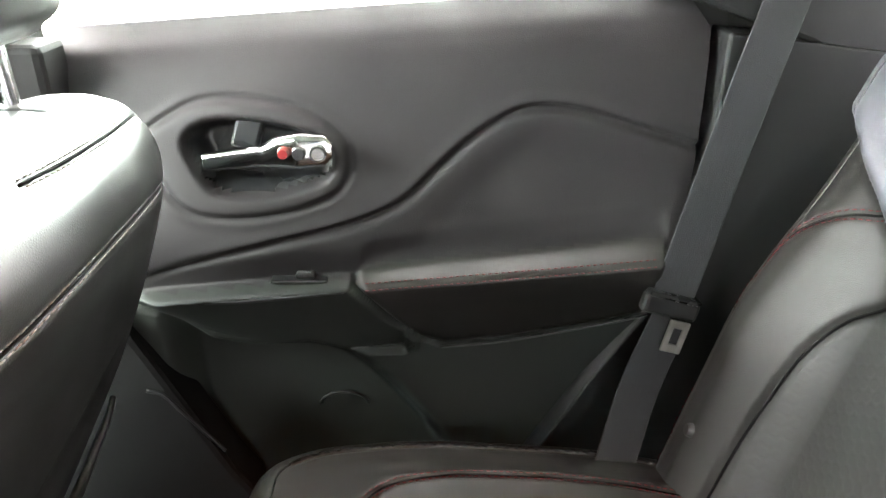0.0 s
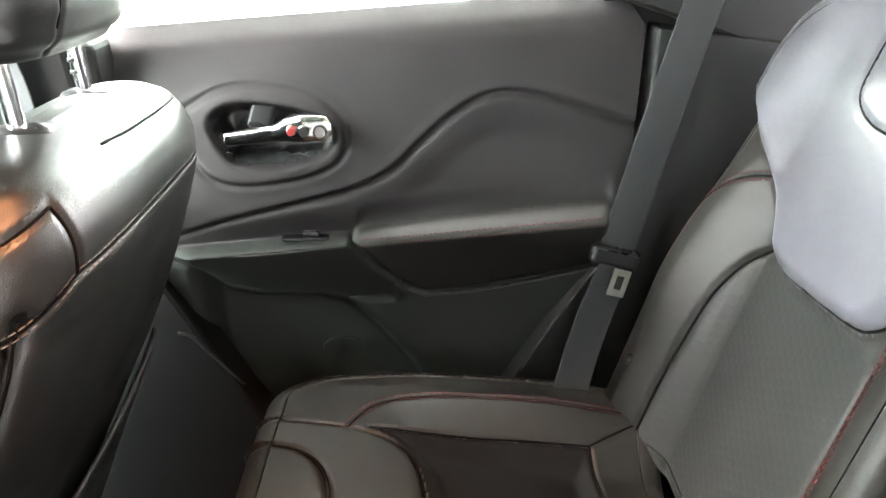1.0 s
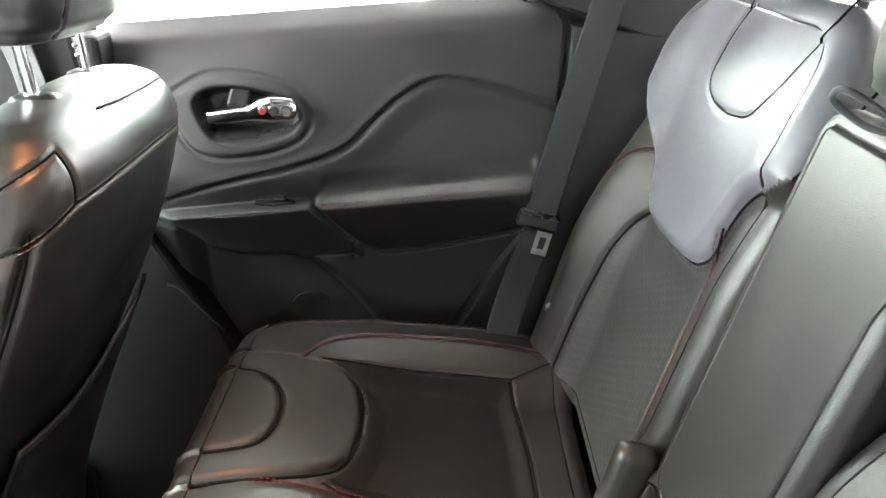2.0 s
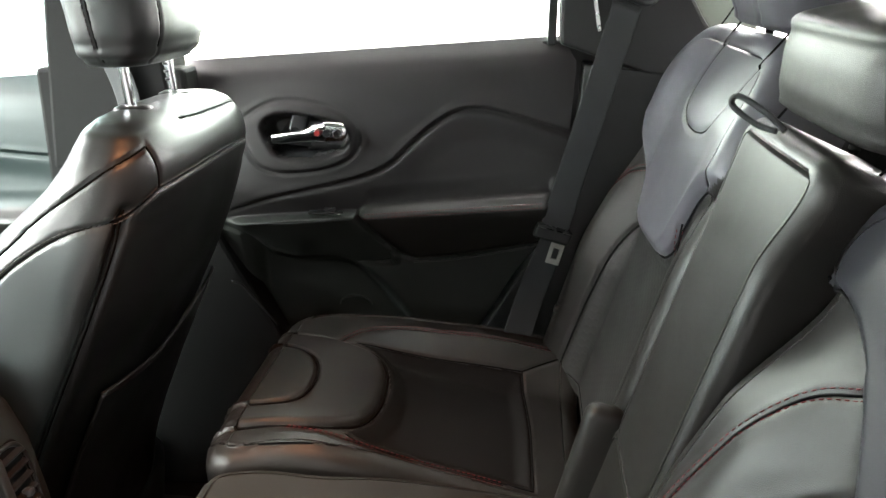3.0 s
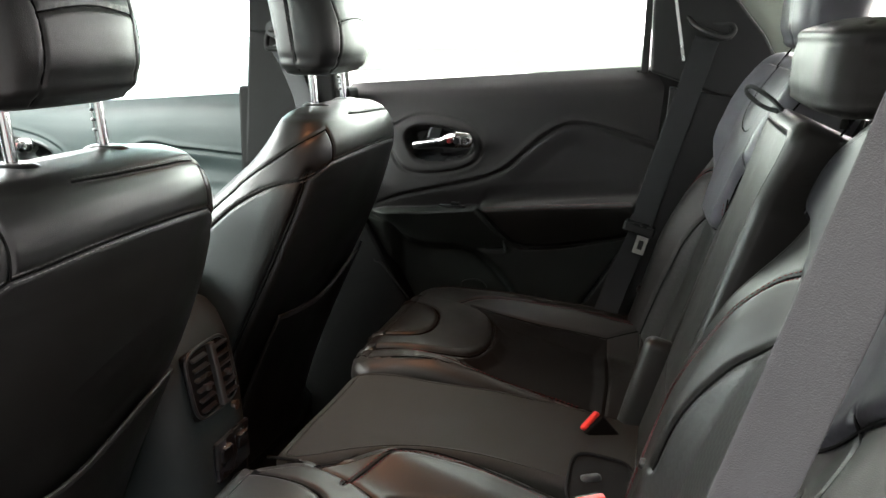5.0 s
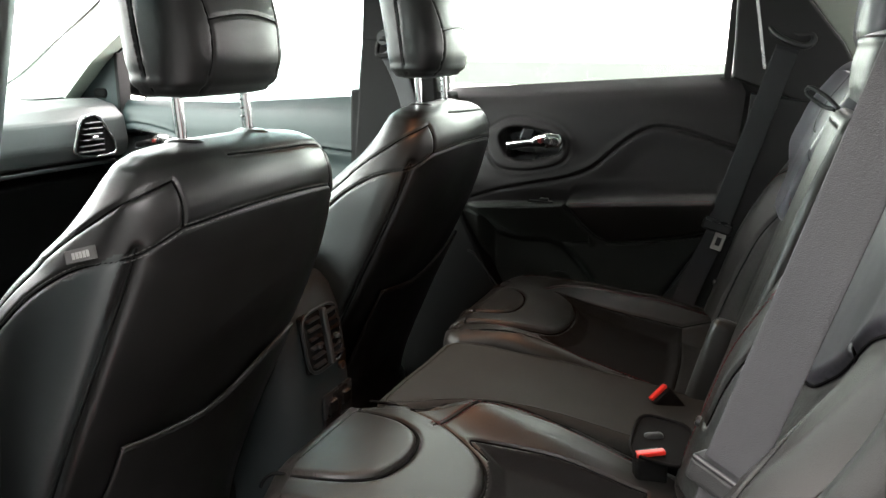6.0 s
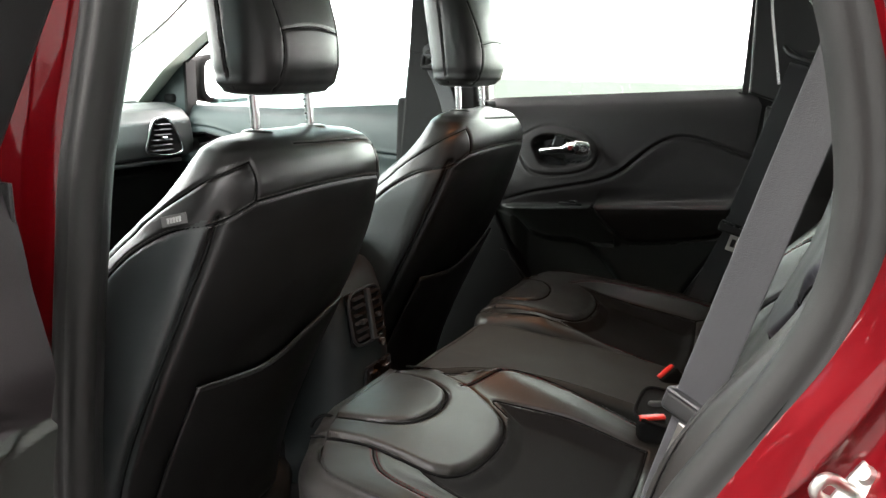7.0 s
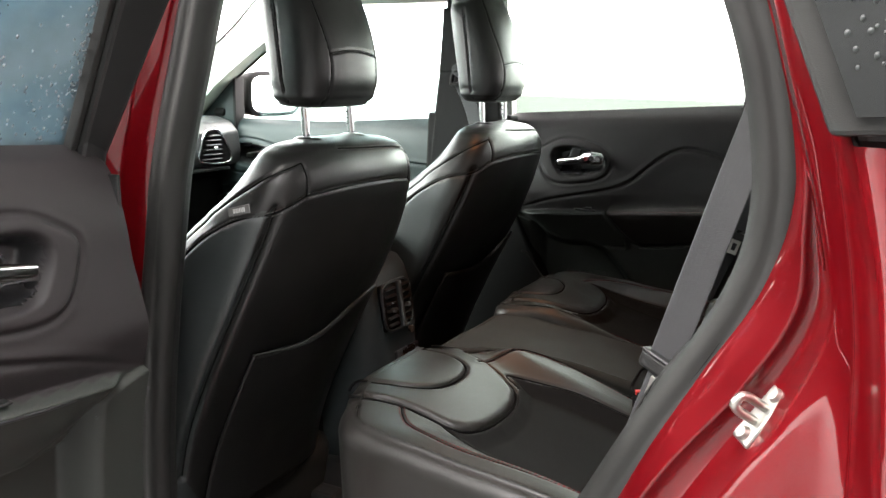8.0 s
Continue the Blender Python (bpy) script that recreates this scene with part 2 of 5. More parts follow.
def groove(v, f, lines, width=0.0035, depth=0.004, lip=0.0003, on=False):
    """Presses seams into a surface along lines; returns the surface and the lines as they lie on it. on: the lines lie on it already."""
    n = normals(v, f)
    laid = [l if on else lay(v, n, l) for l in lines]
    out = v.copy()
    gap = np.full(len(v), 1.0)
    for l in laid:
        lo, hi = l.min(0) - 0.03, l.max(0) + 0.03
        sel = np.where(((v > lo) & (v < hi)).all(1))[0]
        d, _ = near(v[sel], l)
        gap[sel] = np.minimum(gap[sel], d)
    out += n * (-depth * np.exp(-(gap / width) ** 2) + lip * np.exp(-((gap - 2.6 * width) / (1.6 * width)) ** 2))[:, None]
    return out, laid


def tube(points, r, n=8, closed=False, caps=True):
    p = np.asarray(points, float)
    r = np.broadcast_to(np.asarray(r, float), (len(p),))
    t = np.gradient(p, axis=0)
    if closed:
        t = np.roll(p, -1, 0) - np.roll(p, 1, 0)
    t /= np.linalg.norm(t, axis=1, keepdims=True) + 1e-12
    up = np.array([0, 0, 1.0]) if abs(t[0][2]) < 0.8 else np.array([1.0, 0, 0])
    rings = []
    for k in range(len(p)):
        side = np.cross(t[k], up)
        side /= np.linalg.norm(side) + 1e-12
        up = np.cross(side, t[k])
        a = np.linspace(0, 2 * np.pi, n, endpoint=False)[:, None]
        rings.append(p[k] + r[k] * (np.cos(a) * side + np.sin(a) * up))
    v = np.vstack(rings)
    f = grid_faces(len(p), n, True).tolist()
    if closed:
        o = (len(p) - 1) * n
        f += [[o + j, o + (j + 1) % n, (j + 1) % n, j] for j in range(n)]
    elif caps:
        f += [list(range(n))[::-1], list(range((len(p) - 1) * n, len(p) * n))]
    return v, f


def merge(pieces):
    v, f, o = [], [], 0
    for pv, pf in pieces:
        v.append(np.asarray(pv, float))
        f += [[o + int(i) for i in q] for q in pf]
        o += len(pv)
    return np.vstack(v), f


def stitches(line, n, offset=0.0, length=0.0045, gap=0.0025, r=0.0006, lift=0.0006):
    """Thread dashes along a line that lies on a surface; n: the surface's normal there."""
    seg = np.linalg.norm(np.diff(line, axis=0), axis=1)
    s = np.concatenate([[0], np.cumsum(seg)])
    t = np.gradient(line, axis=0)
    t /= np.linalg.norm(t, axis=1, keepdims=True) + 1e-12
    side = np.cross(n, t)
    base = line + side * offset + n * lift
    out, a = [], 0.002
    while a + length < s[-1]:
        pts = np.stack([[np.interp(x, s, base[:, k]) for k in range(3)] for x in (a, a + length / 2, a + length)])
        out.append(tube(pts, [r * 0.7, r, r * 0.7], 5))
        a += length + gap
    return merge(out) if out else (np.zeros((0, 3)), [])


def line_normals(v, f, line):
    n = normals(v, np.asarray(f))
    _, i = near(line, v)
    m = n[i]
    for _ in range(10):
        m[1:-1] = (m[:-2] + m[1:-1] + m[2:]) / 3
    return m / (np.linalg.norm(m, axis=1, keepdims=True) + 1e-12)


def seam_thread(name, v, f, line, mat, parent, offsets=(0.005,), **kw):
    n = line_normals(v, f, line)
    sv, sf = merge([stitches(line, n, o, **kw) for o in offsets])
    return link(name, sv, sf, mat, parent)


def seam_cord(v, f, line, parent, r=0.0012, sink=0.0004):
    """The dark crease of a seam, lying in its groove."""
    n = line_normals(v, f, line)
    cv, cf = tube(line - n * sink, r, 6)
    return link("seam", cv, cf, SEAM, parent)


def rbox(size, r=0.004, seg=2, centre=(0, 0, 0), m=None):
    bm = bmesh.new()
    bmesh.ops.create_cube(bm, size=1.0)
    bmesh.ops.scale(bm, vec=size, verts=bm.verts)
    if r:
        bmesh.ops.bevel(bm, geom=bm.edges[:], offset=min(r, min(size) * 0.45), segments=seg, affect="EDGES", profile=0.5)
    if m is not None:
        bmesh.ops.transform(bm, matrix=m, verts=bm.verts)
    bmesh.ops.translate(bm, vec=centre, verts=bm.verts)
    return bm


def prism(poly, axis, lo, hi, bevel=0.0):
    """A polygon in the plane across an axis ('x','y','z'), drawn out from lo to hi."""
    bm = bmesh.new()
    k = "xyz".index(axis)

    def at(a, b, c):
        p = [a, b]
        p.insert(k, c)
        return p
    low = [bm.verts.new(at(*q, lo)) for q in poly]
    high = [bm.verts.new(at(*q, hi)) for q in poly]
    n = len(poly)
    bm.faces.new(low)
    bm.faces.new(high[::-1])
    for i in range(n):
        bm.faces.new((low[i], high[i], high[(i + 1) % n], low[(i + 1) % n]))
    bmesh.ops.recalc_face_normals(bm, faces=bm.faces)
    if bevel:
        bmesh.ops.bevel(bm, geom=bm.edges[:], offset=bevel, segments=2, affect="EDGES", profile=0.5)
    return bm


def pad(a_range, b_lo, b_hi, height, r=0.03, depth=0.12, step=0.0035, corner=(0.04, 0.04)):
    """A stuffed pad in local a (along), b (across), c (out): top c = height(a, b), edges rolled over with radius r, skirts depth deep.
    b_lo, b_hi: functions of a. corner: rounding of the corners at both ends of a."""
    a0, a1 = a_range
    na = int((a1 - a0) / step) + 2
    a = np.linspace(a0, a1, na)
    cut = np.zeros(na)
    for end, R in ((a0, corner[0]), (a1, corner[1])):
        d = np.abs(a - end)
        k = d < R
        cut[k] = np.maximum(cut[k], R - np.sqrt(np.maximum(R * R - (R - d[k]) ** 2, 0)))
    lo, hi = b_lo(a) + cut, b_hi(a) - cut
    nb = int((hi - lo).max() / step) + 2
    s = np.linspace(0, 1, nb)
    A = np.repeat(a[:, None], nb, 1)
    B = lo[:, None] + (hi - lo)[:, None] * s[None]
    C = height(A, B)
    v = np.stack([A, B, C], -1).reshape(-1, 3)
    f = [grid_faces(na, nb)]
    idx = np.arange(na * nb).reshape(na, nb)
    loop = np.concatenate([idx[0, :-1], idx[:-1, -1], idx[-1, :0:-1], idx[:0:-1, 0]])
    p = v[loop]
    t = np.roll(p, -1, 0)[:, :2] - np.roll(p, 1, 0)[:, :2]
    for _ in range(3):
        t = (np.roll(t, 1, 0) + 2 * t + np.roll(t, -1, 0)) / 4
    t /= np.linalg.norm(t, axis=1, keepdims=True) + 1e-12
    out = np.stack([t[:, 1], -t[:, 0]], 1)
    if ((p[:, :2] - p[:, :2].mean(0)) * out).sum() < 0:
        out = -out
    rings, prev = [v], loop
    m, base = len(loop), len(v)
    angles = np.linspace(0, np.pi / 2, 9)[1:]
    levels = [(r * np.sin(x), -r * (1 - np.cos(x))) for x in angles]
    levels += [(r - 0.002 * k, -r - (depth - r) * k / 6) for k in range(1, 7)]
    for w, dz in levels:
        rings.append(np.column_stack([p[:, :2] + out * w, p[:, 2] + dz]))
        cur = np.arange(base, base + m)
        f.append(np.stack([prev, np.roll(prev, -1), np.roll(cur, -1), cur], 1))
        prev, base = cur, base + m
    v, f = np.vstack(rings), np.vstack(f)
    n = normals(v, f)
    if n[: na * nb, 2].mean() < 0:
        f = f[:, ::-1]
    return v, f


def loft(sections):
    """Closed sections, one above the other, with ends drawn to a point."""
    s = np.asarray(sections, float)
    n, m = s.shape[:2]
    v = s.reshape(-1, 3)
    f = grid_faces(n, m, True)
    ends = [[0, *range(0)]]
    c0, c1 = len(v), len(v) + 1
    v = np.vstack([v, s[0].mean(0), s[-1].mean(0)])
    j = np.arange(m)
    k = (j + 1) % m
    cap0 = np.stack([np.full(m, c0), k, j, np.full(m, c0)], 1)
    o = (n - 1) * m
    cap1 = np.stack([np.full(m, c1), o + j, o + k, np.full(m, c1)], 1)
    return v, f, cap0[:, :3], cap1[:, :3]


def superellipse(cx, cy, dx, dy, n, count):
    a = np.linspace(0, 2 * np.pi, count, endpoint=False)
    c, s = np.cos(a), np.sin(a)
    return np.stack([cx + dx * np.sign(c) * np.abs(c) ** (2 / n), cy + dy * np.sign(s) * np.abs(s) ** (2 / n)], 1)


# ---- ground ----
bm = bmesh.new()
bmesh.ops.create_grid(bm, x_segments=8, y_segments=8, size=400)
ground = tagged(part("ground", bm, GROUND), "pale open ground under an overcast sky", "ground", kind="structure")
pavement = tagged(part("pavement", rbox((24, 12, 0.05), 0.01, centre=(0, -3.3, -0.012)), CONCRETE), "wet dark asphalt under the car", "pavement",
                  kind="structure")

# Flat slab added to stand in for pale green haze beyond the car.
tagged(part("lawn", prism([(-14.0, 28.0), (0.5, 28.0), (-1.0, 75.0), (-34.0, 75.0)], "z", -0.03, 0.03), GREEN_BAND), "pale green band standing in for haze beyond the car", "lawn", kind="structure")

# ---- front seats ----
BZ = [0.45, 0.60, 0.75, 0.85, 0.95, 1.05, 1.11, 1.148, 1.167, 1.182, 1.191, 1.196]
BXR = [-0.455, -0.425, -0.365, -0.315, -0.265, -0.225, -0.205, -0.206, -0.214, -0.228, -0.248, -0.27]
BXF = [-0.64, -0.63, -0.60, -0.565, -0.515, -0.44, -0.375, -0.345, -0.335, -0.325, -0.31, -0.29]
BW = [0.23, 0.235, 0.242, 0.245, 0.245, 0.238, 0.220, 0.200, 0.184, 0.162, 0.125, 0.06]


def ease(z, xs, ys):
    """Smooth table look-up."""
    xs, ys, z = np.asarray(xs, float), np.asarray(ys, float), np.asarray(z, float)
    m = np.gradient(ys, xs)
    i = np.clip(np.searchsorted(xs, z) - 1, 0, len(xs) - 2)
    h = xs[i + 1] - xs[i]
    t = np.clip((z - xs[i]) / h, 0, 1)
    return ((2 * t**3 - 3 * t**2 + 1) * ys[i] + (t**3 - 2 * t**2 + t) * h * m[i] + (-2 * t**3 + 3 * t**2) * ys[i + 1]
            + (t**3 - t**2) * h * m[i + 1])


def rear_depth(z, xr, xf):
    """How far the rear face rounds forward before the side panels begin."""
    return np.minimum((xr - xf) / 2, 0.085 + 0.10 * sstep(1.06, 1.15, z))


def back_x(y, z, n=2.8):
    xr, xf, w = ease(z, BZ, BXR), ease(z, BZ, BXF), ease(z, BZ, BW)
    k = rear_depth(z, xr, xf)
    return xr - k + k * (1 - np.clip(np.abs(y) / w, 0, 0.999) ** n) ** (1 / n)


def lofted(zs, xr, xf, w, n, count, step, tapered=False):
    z = np.concatenate([np.arange(zs[0], zs[-1] - 0.03, step), zs[-1] - 0.03 * (1 - np.linspace(0, 1, 18)) ** 2])
    secs = []
    for k in z:
        a, b, c = ease(k, zs, xr), ease(k, zs, xf), ease(k, zs, w)
        s = superellipse((a + b) / 2, 0, (a - b) / 2, c, n, count)
        if tapered:
            u, k1 = superellipse(0, 0, 1, c, n, count), rear_depth(k, a, b)
            t = superellipse(0, 0, 1, c, 4.5, count)
            front = u[:, 0] < 0
            soft = sstep(1.0, 1.12, k)
            flat = np.column_stack([a - k1 + t[:, 0] * (a - k1 - b), t[:, 1]])
            full = np.column_stack([a - k1 + u[:, 0] * (a - k1 - b), u[:, 1]])
            s = np.where(front[:, None], flat * (1 - soft) + full * soft, np.column_stack([a - k1 + u[:, 0] * k1, u[:, 1]]))
        secs.append(np.column_stack([s, np.full(count, k)]))
    return loft(secs)


SIDE_SEAM = []


def front_seat(y0, label):
    seat = thing("front_seat", label, "car seat", "front seats", at=(0, y0, 0))
    v, f, c0, c1 = lofted(BZ, BXR, BXF, BW, 2.8, 400, 0.0032, True)
    lines = []
    for s in (-1, 1):
        lines.append(curve([(-0.50, s * 0.245, 0.955), (-0.435, s * 0.235, 1.013), (-0.359, s * 0.22, 1.068), (-0.271, s * 0.19, 1.128),
                            (-0.228, s * 0.158, 1.165)]))
        lines.append(curve([(-0.50, s * 0.245, 0.93), (-0.41, s * 0.235, 1.00), (-0.36, s * 0.225, 1.04), (-0.26, s * 0.19, 1.092),
                            (-0.212, s * 0.16, 1.112)]))
        lines.append(curve([(-0.228, s * 0.158, 1.165), (-0.210, s * 0.157, 1.14), (-0.212, s * 0.16, 1.112)]))
    lines.append(curve([(-0.230, -0.06, 1.177), (-0.225, 0.0, 1.176), (-0.224, 0.08, 1.175), (-0.234, 0.150, 1.169)]))
    lines.append(curve([(-0.212, -0.16, 1.112), (-0.205, -0.07, 1.120), (-0.205, 0.07, 1.120), (-0.212, 0.16, 1.112)]))
    wide = [curve([(-0.252, s * 0.196, 1.098), (-0.287, s * 0.220, 0.985), (-0.360, s * 0.224, 0.835), (-0.420, s * 0.222, 0.70), (-0.455, s * 0.212, 0.6)])
            for s in (-1, 1)]
    plain = v
    v, laid = groove(v, f, lines, 0.0026, 0.0036)
    v, _ = groove(v, f, wide, 0.007, 0.009, 0.0006)
    fc, bn = v[f].mean(1), normals(v, f)
    flank = (fc[:, 0] < np.interp(fc[:, 2], [0.6, 0.70, 0.835, 0.985, 1.095], [-0.455, -0.420, -0.360, -0.287, -0.252])) & \
            (fc[:, 2] < np.interp(fc[:, 0], [-0.50, -0.41, -0.36, -0.26], [0.93, 1.00, 1.04, 1.092]))
    pieces = []
    # The flanks take the vinyl lightened to stand in for window light.
    for nm, sel, mat, lab in (("backrest", ~flank, LEATHER_REAR, ""), ("side_panel", flank, LEATHER_SIDE_LIT, "smooth dark grey side panel with window light in its colour")):
        ids, inv = np.unique(f[sel].ravel(), return_inverse=True)
        faces = inv.reshape(-1, 4).tolist()
        pieces.append(link(nm, v[ids], faces, mat, seat, lab, vn=bn[ids]))
    link("top_cap", v[np.unique(c1)], [[int(np.searchsorted(np.unique(c1), i)) for i in t] for t in c1], LEATHER_REAR, pieces[0])
    SIDE_SEAM.append((laid[1], line_normals(plain, f, laid[1])))
    for l in laid:
        seam_cord(plain, f, l, seat, 0.0012, 0.0012)
    for l in wide:
        seam_cord(plain, f, lay(plain, normals(plain, f), l), seat, 0.0013, 0.0030)
    for l in (laid[0], laid[3]):
        seam_thread("stitching", plain, f, l, THREAD_DARK, seat, (0.0055,), length=0.004, r=0.0004)
    for l in (laid[1], laid[4], laid[6], laid[7]):
        seam_thread("stitching", plain, f, l, THREAD_GREY, seat, (0.0032, -0.0032), length=0.0055, gap=0.0015, r=0.0006, lift=-0.0004)
    # map pocket on the seat's back
    ys, n = np.linspace(-0.168, 0.168, 60), 50
    tops = 0.835 + 0.055 * sstep(-0.15, 0.17, ys) - 0.03 * np.exp(-((ys - 0.0) / 0.09) ** 2)
    P = []
    for y, top in zip(ys, tops):
        z = np.linspace(0.50, top, n)
        P.append(np.column_stack([back_x(y, z) + 0.007 + 0.012 * np.sin(np.pi * np.linspace(0.1, 0.92, n)) * (1 - (y / 0.17) ** 4), np.full(n, y), z]))
    P = np.array(P)
    pocket = link("map_pocket", P.reshape(-1, 3), grid_faces(60, n), LEATHER_REAR, seat)
    solid = pocket.modifiers.new("thick", "SOLIDIFY")
    solid.thickness, solid.offset = 0.004, -1
    hv, hf = tube(P[:, -1] + (0.001, 0, 0), 0.0032, 8)
    link("hem", hv, hf, LEATHER, pocket)
    # panel seam above the pocket
    sv, sf = tube(np.array([(back_x(y, z) - 0.0005, y, z) for y, z in curve([(-0.06, 0.955), (0.02, 0.985), (0.12, 1.0)])]), 0.0007, 6)
    link("panel_seam", sv, sf, LEATHER_REAR, seat)
    # headrest
    hz = [1.243, 1.2455, 1.254, 1.276, 1.31, 1.36, 1.42, 1.47, 1.50, 1.512]
    hxr = [-0.290, -0.266, -0.247, -0.233, -0.229, -0.238, -0.26, -0.285, -0.31, -0.335]
    hxf = [-0.312, -0.332, -0.347, -0.356, -0.361, -0.37, -0.38, -0.385, -0.375, -0.355]
    hw = [0.05, 0.078, 0.096, 0.105, 0.108, 0.107, 0.104, 0.095, 0.075, 0.035]
    v, f, c0, c1 = lofted(hz, hxr, hxf, hw, 3.0, 280, 0.0028)
    lines = [curve([(-0.262, s * 0.066, 1.248), (-0.230, s * 0.068, 1.29), (-0.235, s * 0.068, 1.336), (-0.262, s * 0.080, 1.43), (-0.31, s * 0.06, 1.50)]) for s in (-1, 1)]
    lines.append(curve([(-0.232, -0.068, 1.334), (-0.230, 0.0, 1.342), (-0.232, 0.068, 1.334)]))
    lines += [curve([(-0.300, s * 0.09, 1.250), (-0.305, s * 0.107, 1.30), (-0.316, s * 0.108, 1.38), (-0.330, s * 0.098, 1.46)]) for s in (-1, 1)]
    hplain = v
    v, laid = groove(v, f, lines, 0.0020, 0.0026)
    rest = link("headrest", v, [*f.tolist(), *c0.tolist(), *c1.tolist()], LEATHER_REAR, seat)
    for l in laid:
        seam_cord(hplain, f, l, rest, 0.0011, 0.0014)
    for l in laid[-2:]:
        seam_thread("stitching", v, f, l, THREAD_DARK, rest, (0.004,), length=0.005, gap=0.003, r=0.0010)
    for s in (-1, 1):
        pv, pf = tube([(-0.284 - 0.010 * k, s * 0.067, 1.16 + 0.115 * k) for k in (0, 0.02, 0.5, 0.98, 1)], 0.0068, 24)
        link("post", pv, pf, CHROME, rest, "chrome headrest post")
        if s > 0:
            for k in range(4):
                nv, nf = tube([(-0.2901 - 0.00096 * k, s * 0.067 - 0.0010, 1.212 + 0.011 * k), (-0.2903 - 0.00096 * k, s * 0.067 - 0.0010, 1.2150 + 0.011 * k)], 0.0062, 16)
                link("notch", nv, nf, SMOOTH, rest)
        b = superellipse(-0.284, s * 0.067, 0.024, 0.017, 2.4, 32)
        secs = [np.column_stack([(b - (-0.284, s * 0.067)) * k + (-0.284, s * 0.067), np.full(32, z)])
                for k, z in ((1.1, 1.176), (1.1, 1.189), (1.0, 1.194), (0.7, 1.197), (0.4, 1.197))]
        bv, bf, b0, b1 = loft(secs)
        link("post_bezel", bv, [*bf.tolist(), *b0.tolist(), *b1.tolist()], SMOOTH, seat)
    # cushion and base
    v, f = pad((-0.98, -0.50), lambda a: a * 0 - 0.24, lambda a: a * 0 + 0.24, lambda a, b: 0.60 - 0.08 * (a + 0.98) / 0.48 - 0.02 * np.exp(-(b / 0.14) ** 2), 0.05, 0.16, 0.012)
    link("cushion", v, f, LEATHER, seat)
    part("seat_base", rbox((0.46, 0.40, 0.16), 0.03, centre=(-0.72, 0, 0.46)), PLASTIC, seat)
    for s in (-1, 1):
        part("seat_rail", rbox((0.56, 0.05, 0.05), 0.008, centre=(-0.68, s * 0.19, 0.375)), PLASTIC, seat)
        part("side_shield", rbox((0.40, 0.035, 0.10), 0.015, centre=(-0.68, s * 0.245, 0.50)), PLASTIC, seat)
    return seat


front_passenger = front_seat(0.352, "black leather front seat with headrest on chrome posts")
driver = copy_thing(front_passenger, pose(0, -0.352, 0))
tagged(driver, "black leather driver's seat with a grey woven side label")
part("rail_edge", rbox((0.006, 0.13, 0.006), 0.002, 1, centre=(-0.522, 0.197, 0.388)), SILVER, driver, "bright edge of the seat rail")
# woven label in the side seam of the driver's seat
bm = rbox((0.036, 0.002, 0.014), 0.0005, 1)
lab = part("tag", bm, LABEL, driver, "grey woven label")
seam, seam_n = SIDE_SEAM[0]
spot = int(np.argmin(np.abs(seam[:, 0] + 0.287)))
along = Vector(seam[spot + 4] - seam[spot - 4]).normalized()
inward = -Vector(seam_n[spot])
inward = (inward - along * inward.dot(along)).normalized()
LABEL_POSE = Matrix.Translation(Vector(seam[spot]) - 0.005 * inward + 0.013 * along.cross(inward)) @ Matrix((along, inward, along.cross(inward))).transposed().to_4x4()
lab.matrix_local = LABEL_POSE
for k in range(5):
    ink = part("printed_bar", rbox((0.0030, 0.0006, 0.007), 0.0, 1, centre=(-0.008 + 0.0042 * k, -0.0014, 0)), LABEL_INK, lab)


# ---- rear bench ----
bench = thing("rear_seat", "black leather rear bench with red stitching and fold-down centre backrest", "car seat")


NOSE = [(-0.30, 0.17), (-0.186, 0.155), (-0.12, 0.138), (-0.06, 0.130), (-0.02, 0.122), (0.002, 0.105), (0.016, 0.072), (0.022, 0.02), (0.020, -0.035),
        (0.006, -0.080), (-0.02, -0.105), (-0.06, -0.124), (-0.12, -0.138), (-0.20, -0.150), (-0.30, -0.16)]
CAP = [(-0.23, 0.102), (-0.157, 0.092), (-0.115, 0.076), (-0.088, 0.046), (-0.076, 0.0), (-0.078, -0.045), (-0.092, -0.075), (-0.12, -0.088), (-0.16, -0.092), (-0.23, -0.096)]
INSERT_SIDE = {1: [(-0.045, 0.140), (0.02, 0.150), (0.12, 0.160), (0.222, 0.166), (0.236, 0.03), (0.240, -0.122), (0.12, -0.120), (0.02, -0.124), (-0.01, -0.115), (0.010, -0.08), (0.025, -0.03), (0.026, 0.03), (0.015, 0.085), (-0.015, 0.125)],
               -1: [(-0.030, 0.130), (0.02, 0.140), (0.12, 0.135), (0.205, 0.130), (0.212, 0.0), (0.205, -0.178), (0.07, -0.168), (-0.03, -0.132), (0.0, -0.105), (0.016, -0.06), (0.025, -0.01), (0.024, 0.04), (0.010, 0.09), (-0.010, 0.118)]}
SHIFT = {1: 0.0, -1: 0.043}


